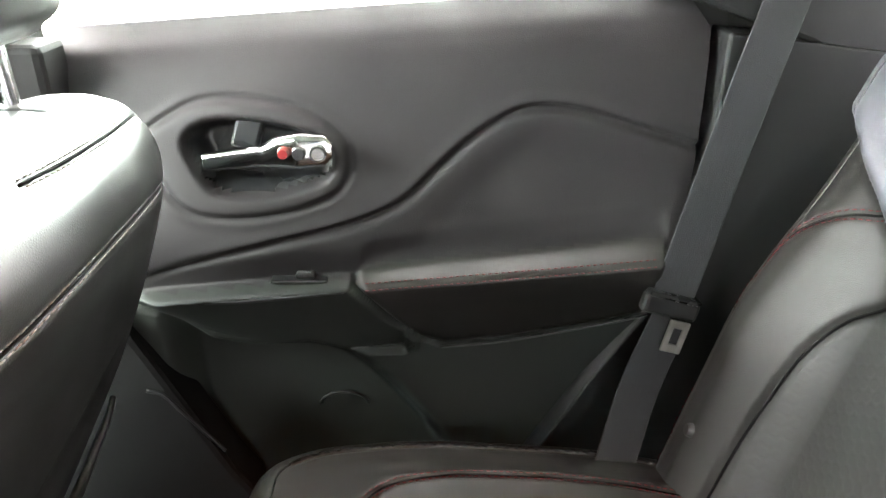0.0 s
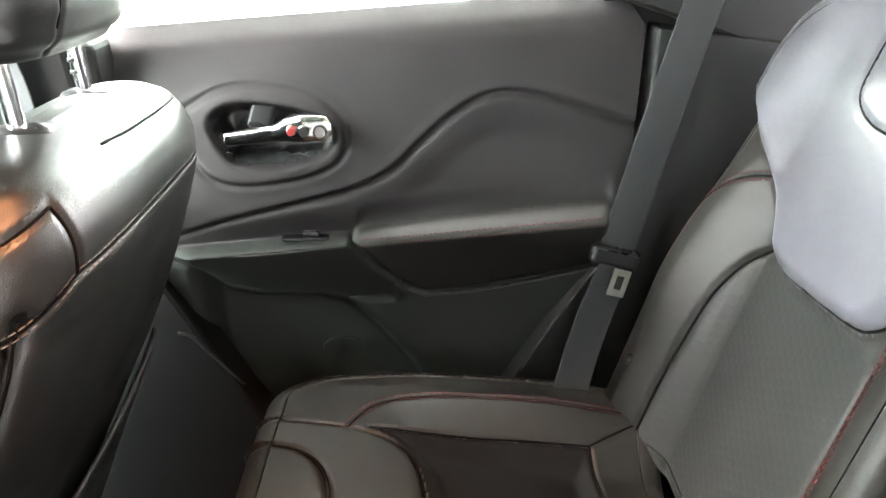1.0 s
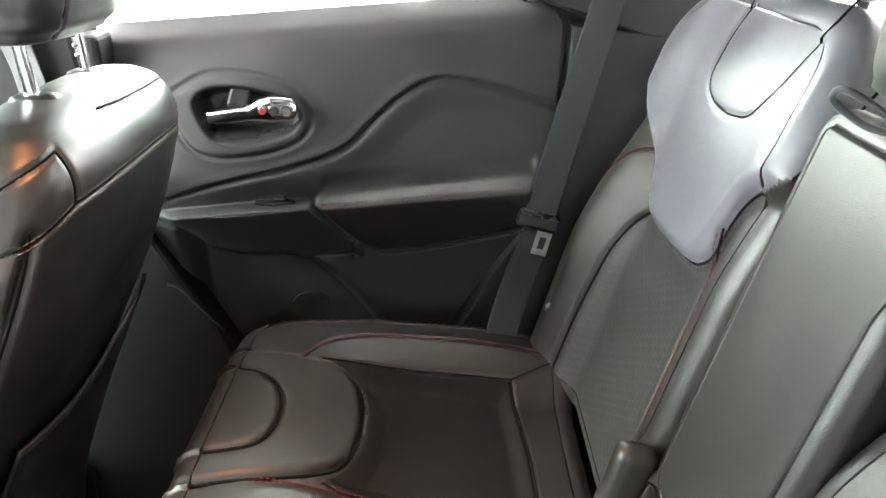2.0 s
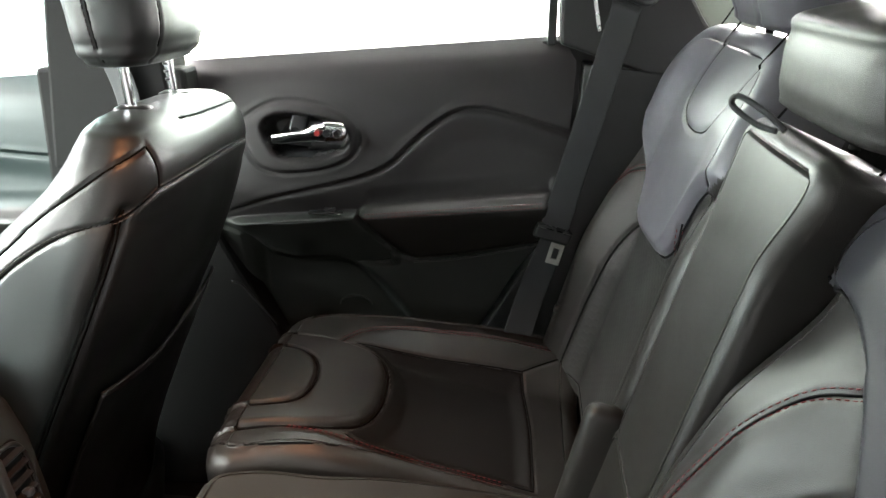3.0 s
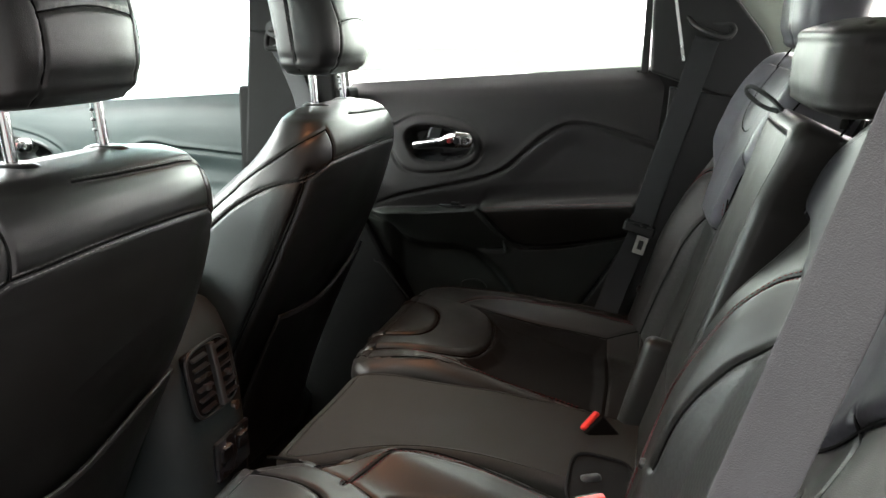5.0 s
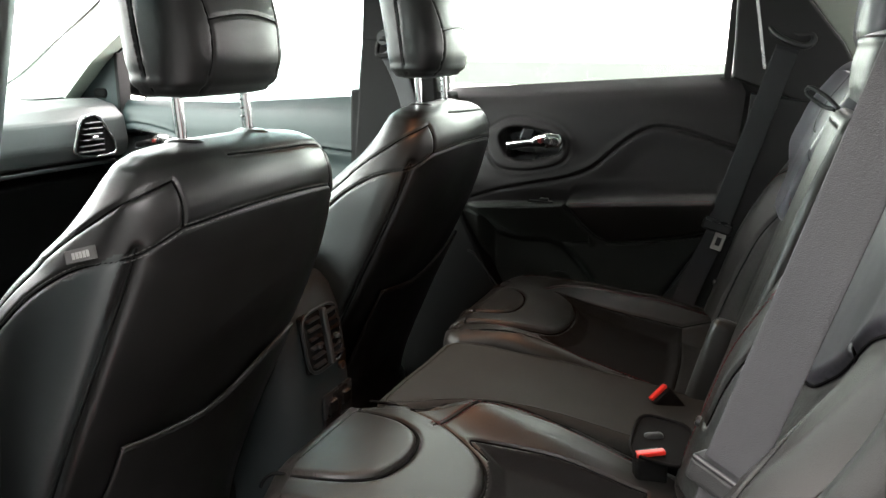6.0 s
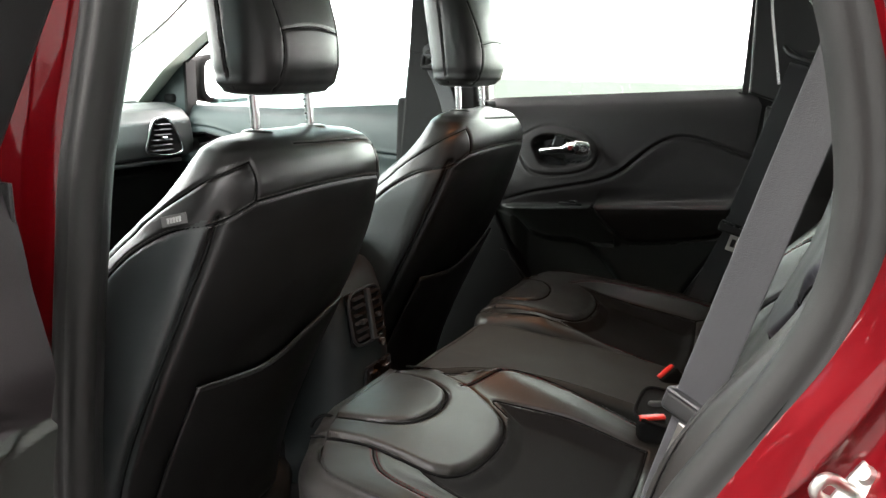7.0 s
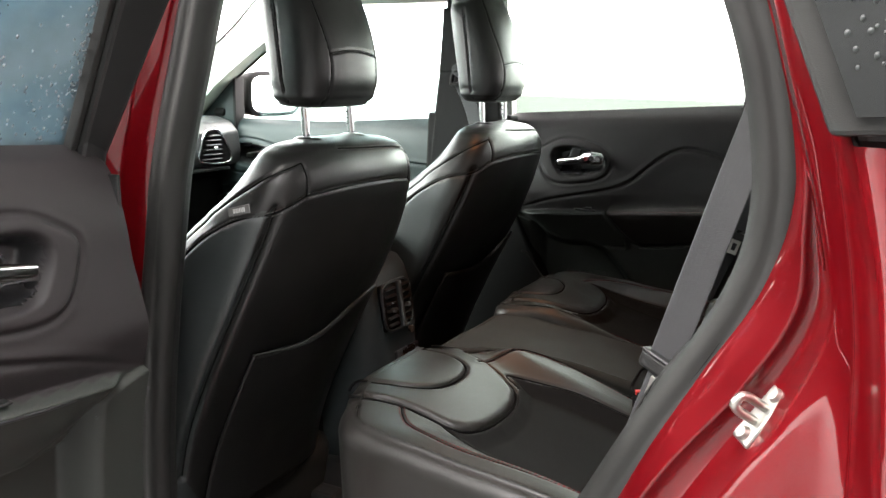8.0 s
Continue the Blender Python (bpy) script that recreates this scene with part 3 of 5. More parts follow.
def cushion_top(a, b, centre, side):
    """Height of an outer seat cushion: a front to rear, b across."""
    d = (b - centre) * side
    q = a - SHIFT[side]
    z = ease(a, [-0.22, -0.16, -0.10, -0.04, 0.02, 0.08, 0.15, 0.24, 0.32], [0.777, 0.792, 0.795, 0.786, 0.767, 0.748, 0.730, 0.708, 0.692])
    nose, cap = sdf(q, d, NOSE), sdf(q, d, CAP)
    z = z + 0.007 * sstep(-0.002, 0.012, nose) + 0.003 * sstep(-0.001, 0.010, cap)
    z = z - 0.013 * sstep(0.0, 0.028, sdf(q, d, INSERT_SIDE[side]))
    z += ease(a, [-0.15, -0.06, 0.03, 0.11, 0.20, 0.30], [0.0, 0.002, 0.022, 0.037, 0.050, 0.054]) * sstep(0.13, 0.21, d) - 0.008 * sstep(0.215, 0.27, d)
    if side > 0:
        z += 0.015 * sstep(-0.125, -0.16, d) * sstep(-0.14, -0.03, a) * (1 - 0.6 * sstep(0.05, 0.25, a))
    else:
        z += 0.022 * sstep(-0.135, -0.205, d) * sstep(-0.10, 0.02, a) * (1 - 0.5 * sstep(0.08, 0.28, a)) - 0.008 * sstep(-0.11, -0.20, d) * sstep(0.0, -0.10, a)
    return z


def rear_cushion(centre, side):
    """side: +1 where the door is at greater y."""
    sh = SHIFT[side]
    if side > 0:
        outer = lambda a: ease(a, [-0.20, -0.17, -0.12, -0.06, 0.0, 0.06, 0.15, 0.30], [0.455, 0.508, 0.548, 0.572, 0.584, 0.590, 0.592, 0.588])
    else:
        outer = lambda a: ease(a, [-0.15, -0.12, -0.10, -0.08, -0.04, 0.06, 0.15, 0.30], [0.42, 0.505, 0.550, 0.572, 0.585, 0.590, 0.592, 0.588])
    if side > 0:
        inner = lambda a: ease(a, [-0.15, -0.10, -0.03, 0.07, 0.16, 0.29], [0.135, 0.146, 0.153, 0.176, 0.186, 0.186])
        v, f = pad((-0.150, 0.285), inner, outer, lambda a, b: cushion_top(a, b, centre, side), 0.028, 0.24, 0.0027, (0.015, 0.02))
    else:
        inner = lambda a: ease(a, [-0.15, -0.10, -0.06, -0.02, 0.03, 0.08, 0.2, 0.29], [-0.255, -0.225, -0.188, -0.157, -0.132, -0.117, -0.112, -0.112])
        v, f = pad((-0.150, 0.285), lambda a: -outer(a), inner, lambda a, b: cushion_top(a, b, centre, side), 0.028, 0.24, 0.0027, (0.015, 0.02))

    def c(points, step=0.004):
        q = curve([(a + sh, centre + side * b) for a, b in points], step)
        s = np.maximum(-0.150 - q[:, 0], 0)
        q[:, 0] = np.maximum(q[:, 0], -0.150)
        z = cushion_top(q[:, 0], q[:, 1], centre, side)
        t = np.minimum(s / 0.028, np.pi / 2)
        q[:, 0] -= 0.028 * np.sin(t)
        return np.column_stack([q, z - 0.028 * (1 - np.cos(t)) - np.maximum(s - 0.044, 0)])
    edge_a = np.linspace(-0.135 if side > 0 else -0.11, 0.27, 24)
    lines_edge = c([(a - sh, float(outer(a)) + side * -centre) for a in edge_a])
    deep = [c(NOSE[1:-1]), c(CAP)]
    ins_line = INSERT_SIDE[side]
    lines = [c(ins_line[0:4]), c(ins_line[5:9]), c(ins_line[3:6]), c([ins_line[3], (0.30 - sh, 0.20)])]
    if side > 0:
        lines += [c([(-0.20, -0.172), (-0.162, -0.178), (-0.113, -0.186), (-0.04, -0.180), (0.036, -0.152), (0.118, -0.138), (0.156, -0.138)])]
        red = [c([(-0.07, 0.132), (-0.062, 0.152), (-0.045, 0.178), (-0.012, 0.196), (0.06, 0.210), (0.17, 0.212), (0.28, 0.206)]),
               c([(-0.085, -0.134), (-0.014, -0.128), (0.07, -0.128), (0.15, -0.126), (0.20, -0.126)])]
    else:
        lines += [c([(-0.16, -0.125), (-0.12, -0.150), (-0.09, -0.185)])]
        red = [c([(-0.082, -0.112), (-0.078, -0.140), (-0.062, -0.178), (-0.040, -0.208), (0.014, -0.236), (0.10, -0.240), (0.19, -0.236)]),
               c([(-0.10, 0.138), (-0.085, 0.160), (-0.06, 0.185), (-0.02, 0.200), (0.04, 0.208), (0.14, 0.205), (0.23, 0.198)])]
    lines.append(lines_edge)
    plain = v
    v, laid0 = groove(v, f, deep, 0.0030, 0.0065, 0.0, True)
    v, laid = groove(v, f, lines, 0.0024, 0.0040, 0.0003, True)
    v, laid_red = groove(v, f, red, 0.0028, 0.003, 0.0006, True)
    fc = v[f].mean(1)
    ins = inside(fc[:, 0] - sh, (fc[:, 1] - centre) * side, INSERT_SIDE[side]) & (fc[:, 2] > 0.64)
    vn = normals(v, f)

    def piece(nm, sel, mat, parent, lab=""):
        ids, inv = np.unique(f[sel].ravel(), return_inverse=True)
        return link(nm, v[ids], inv.reshape(-1, 4), mat, parent, lab, vn=vn[ids])
    ob = piece("cushion", ~ins, LEATHER, bench)
    piece("cushion_insert", ins, INSERT_LEATHER, ob, "matt black insert")
    for l in laid_red:
        seam_thread("stitching", plain, f, l, THREAD, ob, (0.0042, -0.0042), length=0.004, gap=0.003)
        seam_cord(plain, f, l, ob, 0.0010, 0.0012)
    for l in laid0:
        seam_cord(plain, f, l, ob, 0.0022, 0.0022)
    for l in laid:
        seam_cord(plain, f, l, ob, 0.0012, 0.0012)
    return ob


rear_cushion(0.325, 1)
rear_cushion(-0.350, -1)
centre_lo = lambda a: ease(a, [-0.15, -0.10, -0.06, -0.02, 0.03, 0.08, 0.2, 0.33], [-0.195, -0.172, -0.138, -0.108, -0.085, -0.070, -0.064, -0.064])
centre_hi = lambda a: ease(a, [-0.15, -0.10, -0.03, 0.07, 0.16, 0.33], [0.086, 0.098, 0.105, 0.128, 0.138, 0.138])
v, f = pad((-0.142, 0.33), centre_lo, centre_hi,
           lambda a, b: ease(a, [-0.22, -0.16, -0.10, 0.0, 0.15, 0.28], [0.775, 0.787, 0.789, 0.777, 0.752, 0.732]) - 0.004 * np.cos(np.clip((b - 0.03) / 0.12, -1, 1) * np.pi / 2),
           0.014, 0.24, 0.004, (0.015, 0.02))
link("centre_cushion", v, f, FLAT_LEATHER, bench)
part("bench_base", rbox((0.62, 1.18, 0.20), 0.03, centre=(0.19, 0, 0.46)), CARPET, bench)

# backrests: along = up the backrest from its foot, across = y, out = towards the front
FOOT, TOP = np.array((0.325, 0.72)), np.array((0.490, 1.275))
ALONG = (TOP - FOOT) / np.linalg.norm(TOP - FOOT)
OUT = np.array((-ALONG[1], ALONG[0]))


def from_back(v):
    p = FOOT + v[:, :1] * ALONG + v[:, 2:3] * OUT
    return np.column_stack([p[:, 0], v[:, 1], p[:, 1]])


BIB = [(0.64, 0.30), (0.53, 0.30), (0.47, 0.297), (0.432, 0.288), (0.406, 0.232), (0.369, 0.173), (0.325, 0.126), (0.301, 0.104), (0.291, 0.07), (0.294, 0.005), (0.300, -0.055),
       (0.308, -0.08), (0.33, -0.102), (0.37, -0.113), (0.404, -0.134), (0.44, -0.175), (0.50, -0.20), (0.64, -0.20)]
NECK = [(0.64, 0.125), (0.555, 0.112), (0.505, 0.095), (0.475, 0.082), (0.460, 0.052), (0.456, 0.012), (0.458, -0.025), (0.469, -0.061), (0.506, -0.084), (0.553, -0.091), (0.64, -0.10)]
BIB_LEFT = [(0.64, 0.30), (0.53, 0.30), (0.47, 0.297), (0.432, 0.288), (0.406, 0.232), (0.369, 0.173), (0.325, 0.126), (0.299, 0.09), (0.288, 0.045), (0.290, -0.01), (0.300, -0.05),
            (0.320, -0.078), (0.337, -0.097), (0.36, -0.124), (0.384, -0.150), (0.40, -0.169), (0.419, -0.221), (0.432, -0.287), (0.50, -0.29), (0.64, -0.20)]
INSERT_LEFT = [(-0.03, 0.185), (0.10, 0.19), (0.20, 0.185), (0.29, 0.135), (0.297, 0.05), (0.297, -0.03), (0.337, -0.100), (0.31, -0.125), (0.28, -0.145), (0.25, -0.158), (0.18, -0.175), (0.10, -0.180), (-0.03, -0.18)]
BACK_INSERT = [(-0.03, 0.178), (0.10, 0.176), (0.165, 0.172), (0.225, 0.166), (0.27, 0.152), (0.302, 0.125), (0.294, 0.05), (0.296, -0.03), (0.305, -0.090), (0.28, -0.098), (0.10, -0.100), (-0.03, -0.100)]


BIB_EDGE, BIB_LEFT_EDGE = curve(BIB, 0.012), curve(BIB_LEFT, 0.012)


def back_height(a, d, side):
    """d: across from the middle of the seat, outward positive."""
    if side > 0:
        h = 0.012 + 0.062 * sstep(0.13, 0.22, d) * (1 - 0.75 * sstep(0.18, 0.46, a)) + 0.016 * sstep(-0.09, -0.14, d) * (1 - sstep(0.3, 0.5, a))
        h = h + 0.026 * sstep(-0.012, 0.02, sdf(a, d, BIB_EDGE)) - 0.0015 * sstep(-0.01, 0.015, sdf(a, d, NECK))
        return h - 0.014 * np.clip((a - 0.30) / 0.27, 0, 1.3) ** 1.15 - 0.035 * sstep(0.47, 0.64, a) - 0.045 * sstep(0.24, 0.31, d) * (1 - 0.55 * sstep(0.30, 0.42, a))
    h = 0.012 - 0.038 * sstep(0.15, 0.42, a) + 0.032 * sstep(-0.12, -0.20, d) * (1 - sstep(0.29, 0.43, a)) + 0.036 * sstep(0.13, 0.22, d) * (1 - 0.75 * sstep(0.18, 0.46, a))
    h = h + 0.013 * sstep(-0.010, 0.014, sdf(a, d, BIB_LEFT_EDGE))
    return h - 0.018 * sstep(0.47, 0.64, a) - 0.045 * sstep(0.24, 0.31, d) * (1 - 0.55 * sstep(0.30, 0.42, a))


def rear_backrest(centre, side):
    ends = [(0.165, 0.625), (-0.655, -0.135)][side < 0]
    top_in = lambda a: 0.03 * sstep(0.45, 0.6, a)
    top_out = lambda a: (0.035 * sstep(0.42, 0.60, a) if side > 0 else 0.09 * sstep(0.36, 0.60, a))
    if side > 0:
        lo, hi = (lambda a: ends[0] + 0.022 + top_in(a)), (lambda a: ends[1] - 0.025 - top_out(a))
    else:
        lo, hi = (lambda a: ends[0] + 0.025 + top_out(a)), (lambda a: -0.090 - 0.09 * sstep(0.45, 0.56, a))
    v, f = pad((0.0, 0.565), lo, hi, lambda a, b: back_height(a, (b - centre) * side, side), 0.028, 0.13, 0.0036, (0.03, 0.06 if side > 0 else 0.09))

    def c(points):
        q = curve([(a, centre + side * b) for a, b in points])
        return np.column_stack([q, back_height(q[:, 0], (q[:, 1] - centre) * side, side)])
    bib_edge, insert = (BIB_EDGE, BACK_INSERT) if side > 0 else (BIB_LEFT_EDGE, INSERT_LEFT)
    if side > 0:
        lines = [c(BIB), c([(0.0, 0.178), *BACK_INSERT[1:6]]), c([(0.0, -0.100), (0.10, -0.100), (0.28, -0.098)])]
    else:
        lines = [c(BIB_LEFT), c(INSERT_LEFT[1:4]), c(INSERT_LEFT[6:-1])]
    if side > 0:
        red = [c([(0.01, 0.258), (0.12, 0.268), (0.20, 0.268), (0.262, 0.260), (0.316, 0.240), (0.35, 0.203), (0.366, 0.168)]), c([(0.01, -0.108), (0.16, -0.110), (0.28, -0.106), (0.36, -0.106)])]
    else:
        lines.append(c([(0.01, 0.255), (0.12, 0.255), (0.21, 0.245), (0.276, 0.225), (0.339, 0.185), (0.369, 0.155)]))
        red = [c([(0.02, -0.232), (0.067, -0.240), (0.175, -0.245), (0.267, -0.225), (0.328, -0.205), (0.362, -0.185), (0.386, -0.150)])]
    plain = from_back(v)
    v, laid = groove(v, f, lines, 0.0034, 0.0055, 0.0006, True)
    if side > 0:
        v, neck = groove(v, f, [c(NECK)], 0.003, 0.0025, 0.0, True)
        laid = [*laid, *neck]
    v, laid_red = groove(v, f, red, 0.003, 0.0035, 0.0006, True)
    fc = v[f].mean(1)
    ins = inside(fc[:, 0], (fc[:, 1] - centre) * side, insert) & (fc[:, 2] > -0.005)
    w = from_back(v)
    bib = inside(fc[:, 0], (fc[:, 1] - centre) * side, bib_edge) & (fc[:, 2] > -0.09)
    wn = normals(w, f)

    def piece(nm, sel, mat, parent, lab=""):
        ids, inv = np.unique(f[sel].ravel(), return_inverse=True)
        return link(nm, w[ids], inv.reshape(-1, 4), mat, parent, lab, vn=wn[ids])
    ob = piece("backrest", ~ins & ~bib, LEATHER, bench)
    piece("backrest_insert", ins & ~bib, PERF, ob, "honeycomb embossed black insert")
    # One vinyl in two copies: lit on the right, shaded on the left.
    piece("shoulder_panel", bib, VINYL_LIT if side > 0 else VINYL_SHADED, ob, "smooth shoulder panel")
    for l in laid_red:
        seam_thread("stitching", plain, f, from_back(l), THREAD, ob, (0.0045, -0.0045), length=0.0045, gap=0.003)
        seam_cord(plain, f, from_back(l), ob, 0.0012, 0.0014)
    for l in laid:
        seam_cord(plain, f, from_back(l), ob, 0.0014, 0.0020)
    # covered fixing buttons low on the bolsters
    for d in ((0.215, -0.13) if side > 0 else (0.215, -0.215)):
        h = float(back_height(np.array([0.085]), np.array([d]), side)[0])
        q = from_back(np.array([[0.085, centre + side * d, h + 0.003]]))[0]
        bm = bmesh.new()
        bmesh.ops.create_cone(bm, cap_ends=True, segments=20, radius1=0.008, radius2=0.006, depth=0.006)
        bmesh.ops.transform(bm, matrix=look(q, q - np.array((OUT[0], 0, OUT[1]))), verts=bm.verts)
        part("button", bm, SMOOTH, ob)
    return ob


rear_backrest(0.335, 1)
rear_backrest(-0.350, -1)
v, f = pad((0.13, 0.500), lambda a: -0.050 - 0.035 * sstep(0.40, 0.50, a), lambda a: a * 0 + 0.118, lambda a, b: 0.032 + 0.003 * np.cos(np.clip((b - 0.03) / 0.1, -1, 1) * np.pi / 2), 0.018, 0.11, 0.005, (0.02, 0.012))
link("centre_backrest", from_back(v), f, LEATHER, bench, "plain leather fold-down centre section")
v, f = pad((0.0, 0.125), lambda a: a * 0 - 0.105, lambda a: a * 0 + 0.135, lambda a, b: 0.03 + 0 * a, 0.02, 0.09, 0.008, (0.02, 0.02))
link("centre_backrest_foot", from_back(v), f, LEATHER, bench)
part("armrest_hinge_pad", rbox((0.050, 0.034, 0.18), 0.016, 4, m=Matrix.Translation((0.302, 0.150, 0.782)) @ Matrix.Rotation(radians(14), 4, "Y")), LEATHER, bench, smooth=True)
rim = superellipse(0.255, -0.098, 0.040, 0.052, 4.0, 60)
rv, rf = tube([(x, y, 0.760 + 0.16 * (y + 0.098) - 0.12 * (x - 0.255)) for x, y in rim], 0.0028, 8, closed=True)
link("buckle_well_rim", rv, rf, BLACK, bench)
bm = bmesh.new()
bm.faces.new([bm.verts.new((x, y, 0.759 + 0.16 * (y + 0.098) - 0.12 * (x - 0.255))) for x, y in rim])
part("buckle_well", bm, BLACK, bench)
q = np.array([(0.437, 0.022, 1.223), (0.42, 0.034, 1.228), (0.401, 0.043, 1.243), (0.404, 0.035, 1.252), (0.425, 0.022, 1.240), (0.440, 0.008, 1.226)])
lv, lf = tube(curve(q), 0.003, 8)
link("pull_loop", lv, lf, WEB, bench, "black webbing pull loop")


for a1, b0, b1 in ((0.535, -0.60, -0.15), (0.560, -0.15, 0.16), (0.535, 0.16, 0.60)):
    bm = rbox((a1, b1 - b0 - 0.004, 0.02), 0.006, 2, centre=(a1 / 2, (b0 + b1) / 2, -0.105))
    for w in bm.verts:
        w.co = from_back(np.array([w.co]))[0]
    part("back_panel", bm, CARPET, bench)


def rear_headrest(y0, low):
    hz = np.array([1.255, 1.262, 1.28, 1.32, 1.38, 1.42, 1.44]) + (-0.0 if low else 0.03)
    hxr = np.array([0.50, 0.47, 0.455, 0.45, 0.462, 0.48, 0.51]) + (0.0 if low else 0.022)
    hxf = np.array([0.53, 0.565, 0.575, 0.58, 0.59, 0.585, 0.56])
    w = np.array([0.07, 0.11, 0.122, 0.128, 0.125, 0.11, 0.05])
    if low:
        hz = np.array([1.228, 1.233, 1.246, 1.272, 1.302, 1.322, 1.332])
    if low:
        hxr, w = np.array([0.480, 0.462, 0.455, 0.453, 0.457, 0.468, 0.505]), np.array([0.112, 0.126, 0.130, 0.131, 0.130, 0.124, 0.09])
    v, f, c0, c1 = lofted(hz, hxf, hxr, w, 5.0 if low else 3.2, 160, 0.005)
    v[:, 1] += y0
    lines = [curve([(0.46, y0 + s * 0.055, hz[0]), (0.45, y0 + s * 0.055, hz[3]), (0.47, y0 + s * 0.06, hz[5])]) for s in (-1, 1)] if not low else \
            [curve([(0.50, y0 + s * 0.128, hz[1]), (0.50, y0 + s * 0.128, hz[3]), (0.50, y0 + s * 0.11, hz[5])]) for s in (-1, 1)]
    v, _ = groove(v, f, lines, 0.003, 0.004)
    # The outer headrest takes the vinyl copy with light in its colour.
    ob = link("headrest", v, [*f.tolist(), *c0.tolist(), *c1.tolist()], LEATHER if low else VINYL_LIT, bench)
    for s in (-1, 1):
        pv, pf = tube([(0.52, y0 + s * 0.06, 1.20), (0.525, y0 + s * 0.06, hz[0] + 0.02)], 0.006, 12)
        link("post", pv, pf, CHROME, ob)


rear_headrest(0.335, False)
rear_headrest(0.0, True)


# ---- rear door trim ----
CREASE = [(-0.36, 0.925), (-0.30, 0.950), (-0.242, 0.970), (-0.165, 0.989), (-0.075, 1.011), (-0.022, 1.034), (0.015, 1.067), (0.058, 1.104),
          (0.101, 1.128), (0.143, 1.132), (0.201, 1.120), (0.259, 1.102), (0.36, 1.072)]
RING = [(-0.290, 1.095), (-0.262, 1.122), (-0.223, 1.138), (-0.174, 1.138), (-0.112, 1.122), (-0.080, 1.09), (-0.086, 1.05), (-0.133, 1.027),
        (-0.214, 1.018), (-0.262, 1.036)]
BOWL = [(-0.250, 1.097), (-0.228, 1.117), (-0.178, 1.119), (-0.121, 1.107), (-0.094, 1.084), (-0.103, 1.058), (-0.163, 1.040), (-0.214, 1.042), (-0.237, 1.063)]
ARM = [(-0.076, 0.945), (-0.066, 0.970), (-0.058, 1.01), (0.07, 1.02), (0.24, 1.04), (0.266, 1.03), (0.262, 0.905), (0.208, 0.889), (0.095, 0.865), (0.024, 0.857),
       (-0.004, 0.868), (-0.033, 0.894)]
POCKET = [(-0.288, 0.900), (-0.280, 0.892), (-0.245, 0.862), (-0.20, 0.852), (-0.131, 0.855), (-0.084, 0.841), (-0.039, 0.795), (0.005, 0.739), (0.04, 0.68),
          (0.05, 0.50), (-0.288, 0.50)]


ARM_RIGHT = 0.268
LEDGE_DIAG = [(-0.35, 1.0), (-0.079, 0.955), (-0.076, 0.943), (-0.035, 0.894), (-0.006, 0.868), (-0.006, 0.80), (-0.35, 0.80)]


def top_line(x):
    """Front edge of the ledge and of the armrest's top."""
    return np.where(x < -0.07, 0.925 + 0.0917 * (x + 0.292), 0.9475 + 0.094 * (x + 0.067))


def door_y(x, z):
    """Depth of the right-hand door's inner face, towards the right of the car."""
    lip = z - 0.068 * x * sstep(1.0, 1.15, z)
    y = ease(np.clip(lip, 0.40, 1.25), [0.40, 0.70, 0.86, 0.94, 0.98, 1.02, 1.07, 1.13, 1.17, 1.195, 1.212, 1.222, 1.235, 1.25],
             [0.70, 0.698, 0.687, 0.669, 0.660, 0.669, 0.681, 0.690, 0.700, 0.711, 0.724, 0.738, 0.760, 0.79])
    c = curve(CREASE)
    zc = np.interp(x, c[:, 0], c[:, 1])
    d = (z - zc) / np.sqrt(1 + np.interp(x, c[:, 0], np.gradient(c[:, 1], c[:, 0])) ** 2)
    on = sstep(top_line(x) + 0.002, top_line(x) + 0.06, z)
    y = y + on * (0.007 * sstep(-0.004, -0.06, d) - 0.001 * sstep(-0.004, -0.014, d) * sstep(-0.06, -0.015, d) + 0.0065 * np.exp(-((d + 0.001) / 0.0038) ** 2)
                  - 0.002 * sstep(0.02, 0.003, d) * sstep(-0.002, 0.003, d))
    r, b = sdf(x, z, curve(RING, closed=True, step=0.01)), sdf(x, z, curve(BOWL, closed=True, step=0.01))
    y = y - 0.006 * sstep(-0.020, 0.012, r) + 0.0048 * np.exp(-((r + 0.002) / 0.0038) ** 2)
    y = y + 0.044 * sstep(-0.005, 0.017, b)
    zs = top_line(x)
    zb = ease(x, [-0.45, -0.345, -0.295, -0.245, -0.20, -0.131, -0.084, 0.0, 0.4], [0.92, 0.918, 0.900, 0.872, 0.857, 0.853, 0.846, 0.845, 0.845])
    face = np.clip((z - zb) / (zs - zb), 0, 1) ** 0.7
    ledge = sdf(x, z, LEDGE_DIAG)
    y = y - 0.030 * face * (1 - sstep(zs, zs + 0.009, z)) * sstep(-0.335, -0.285, x) * sstep(-0.002, 0.003, ledge)
    a = np.clip(sdf(x, z, ARM) / 0.013, 0, 1)
    prof = ease(np.clip(z - zs, -0.12, 0.05), [-0.12, -0.09, -0.06, -0.03, -0.012, -0.002, 0.003, 0.007, 0.010, 0.013, 0.05], [0.014, 0.019, 0.025, 0.030, 0.031, 0.029, 0.021, 0.010, 0.003, 0.0, 0.0])
    y = y - prof * np.sqrt(1 - (1 - a) ** 2) + 0.0015 * np.exp(-((z - zs + 0.001) / 0.0025) ** 2) * (a > 0.3)
    p = sdf(x, z, POCKET)
    y = y + 0.034 * sstep(-0.003, 0.022, p)
    under = np.where(x < -0.02, sstep(zb + 0.003, zb - 0.003, z), sstep(0.0, -0.005, sdf(x, z, ARM)) * (z < 0.92))
    y = y - 0.011 * sstep(0.004, -0.014, p) * under
    return y


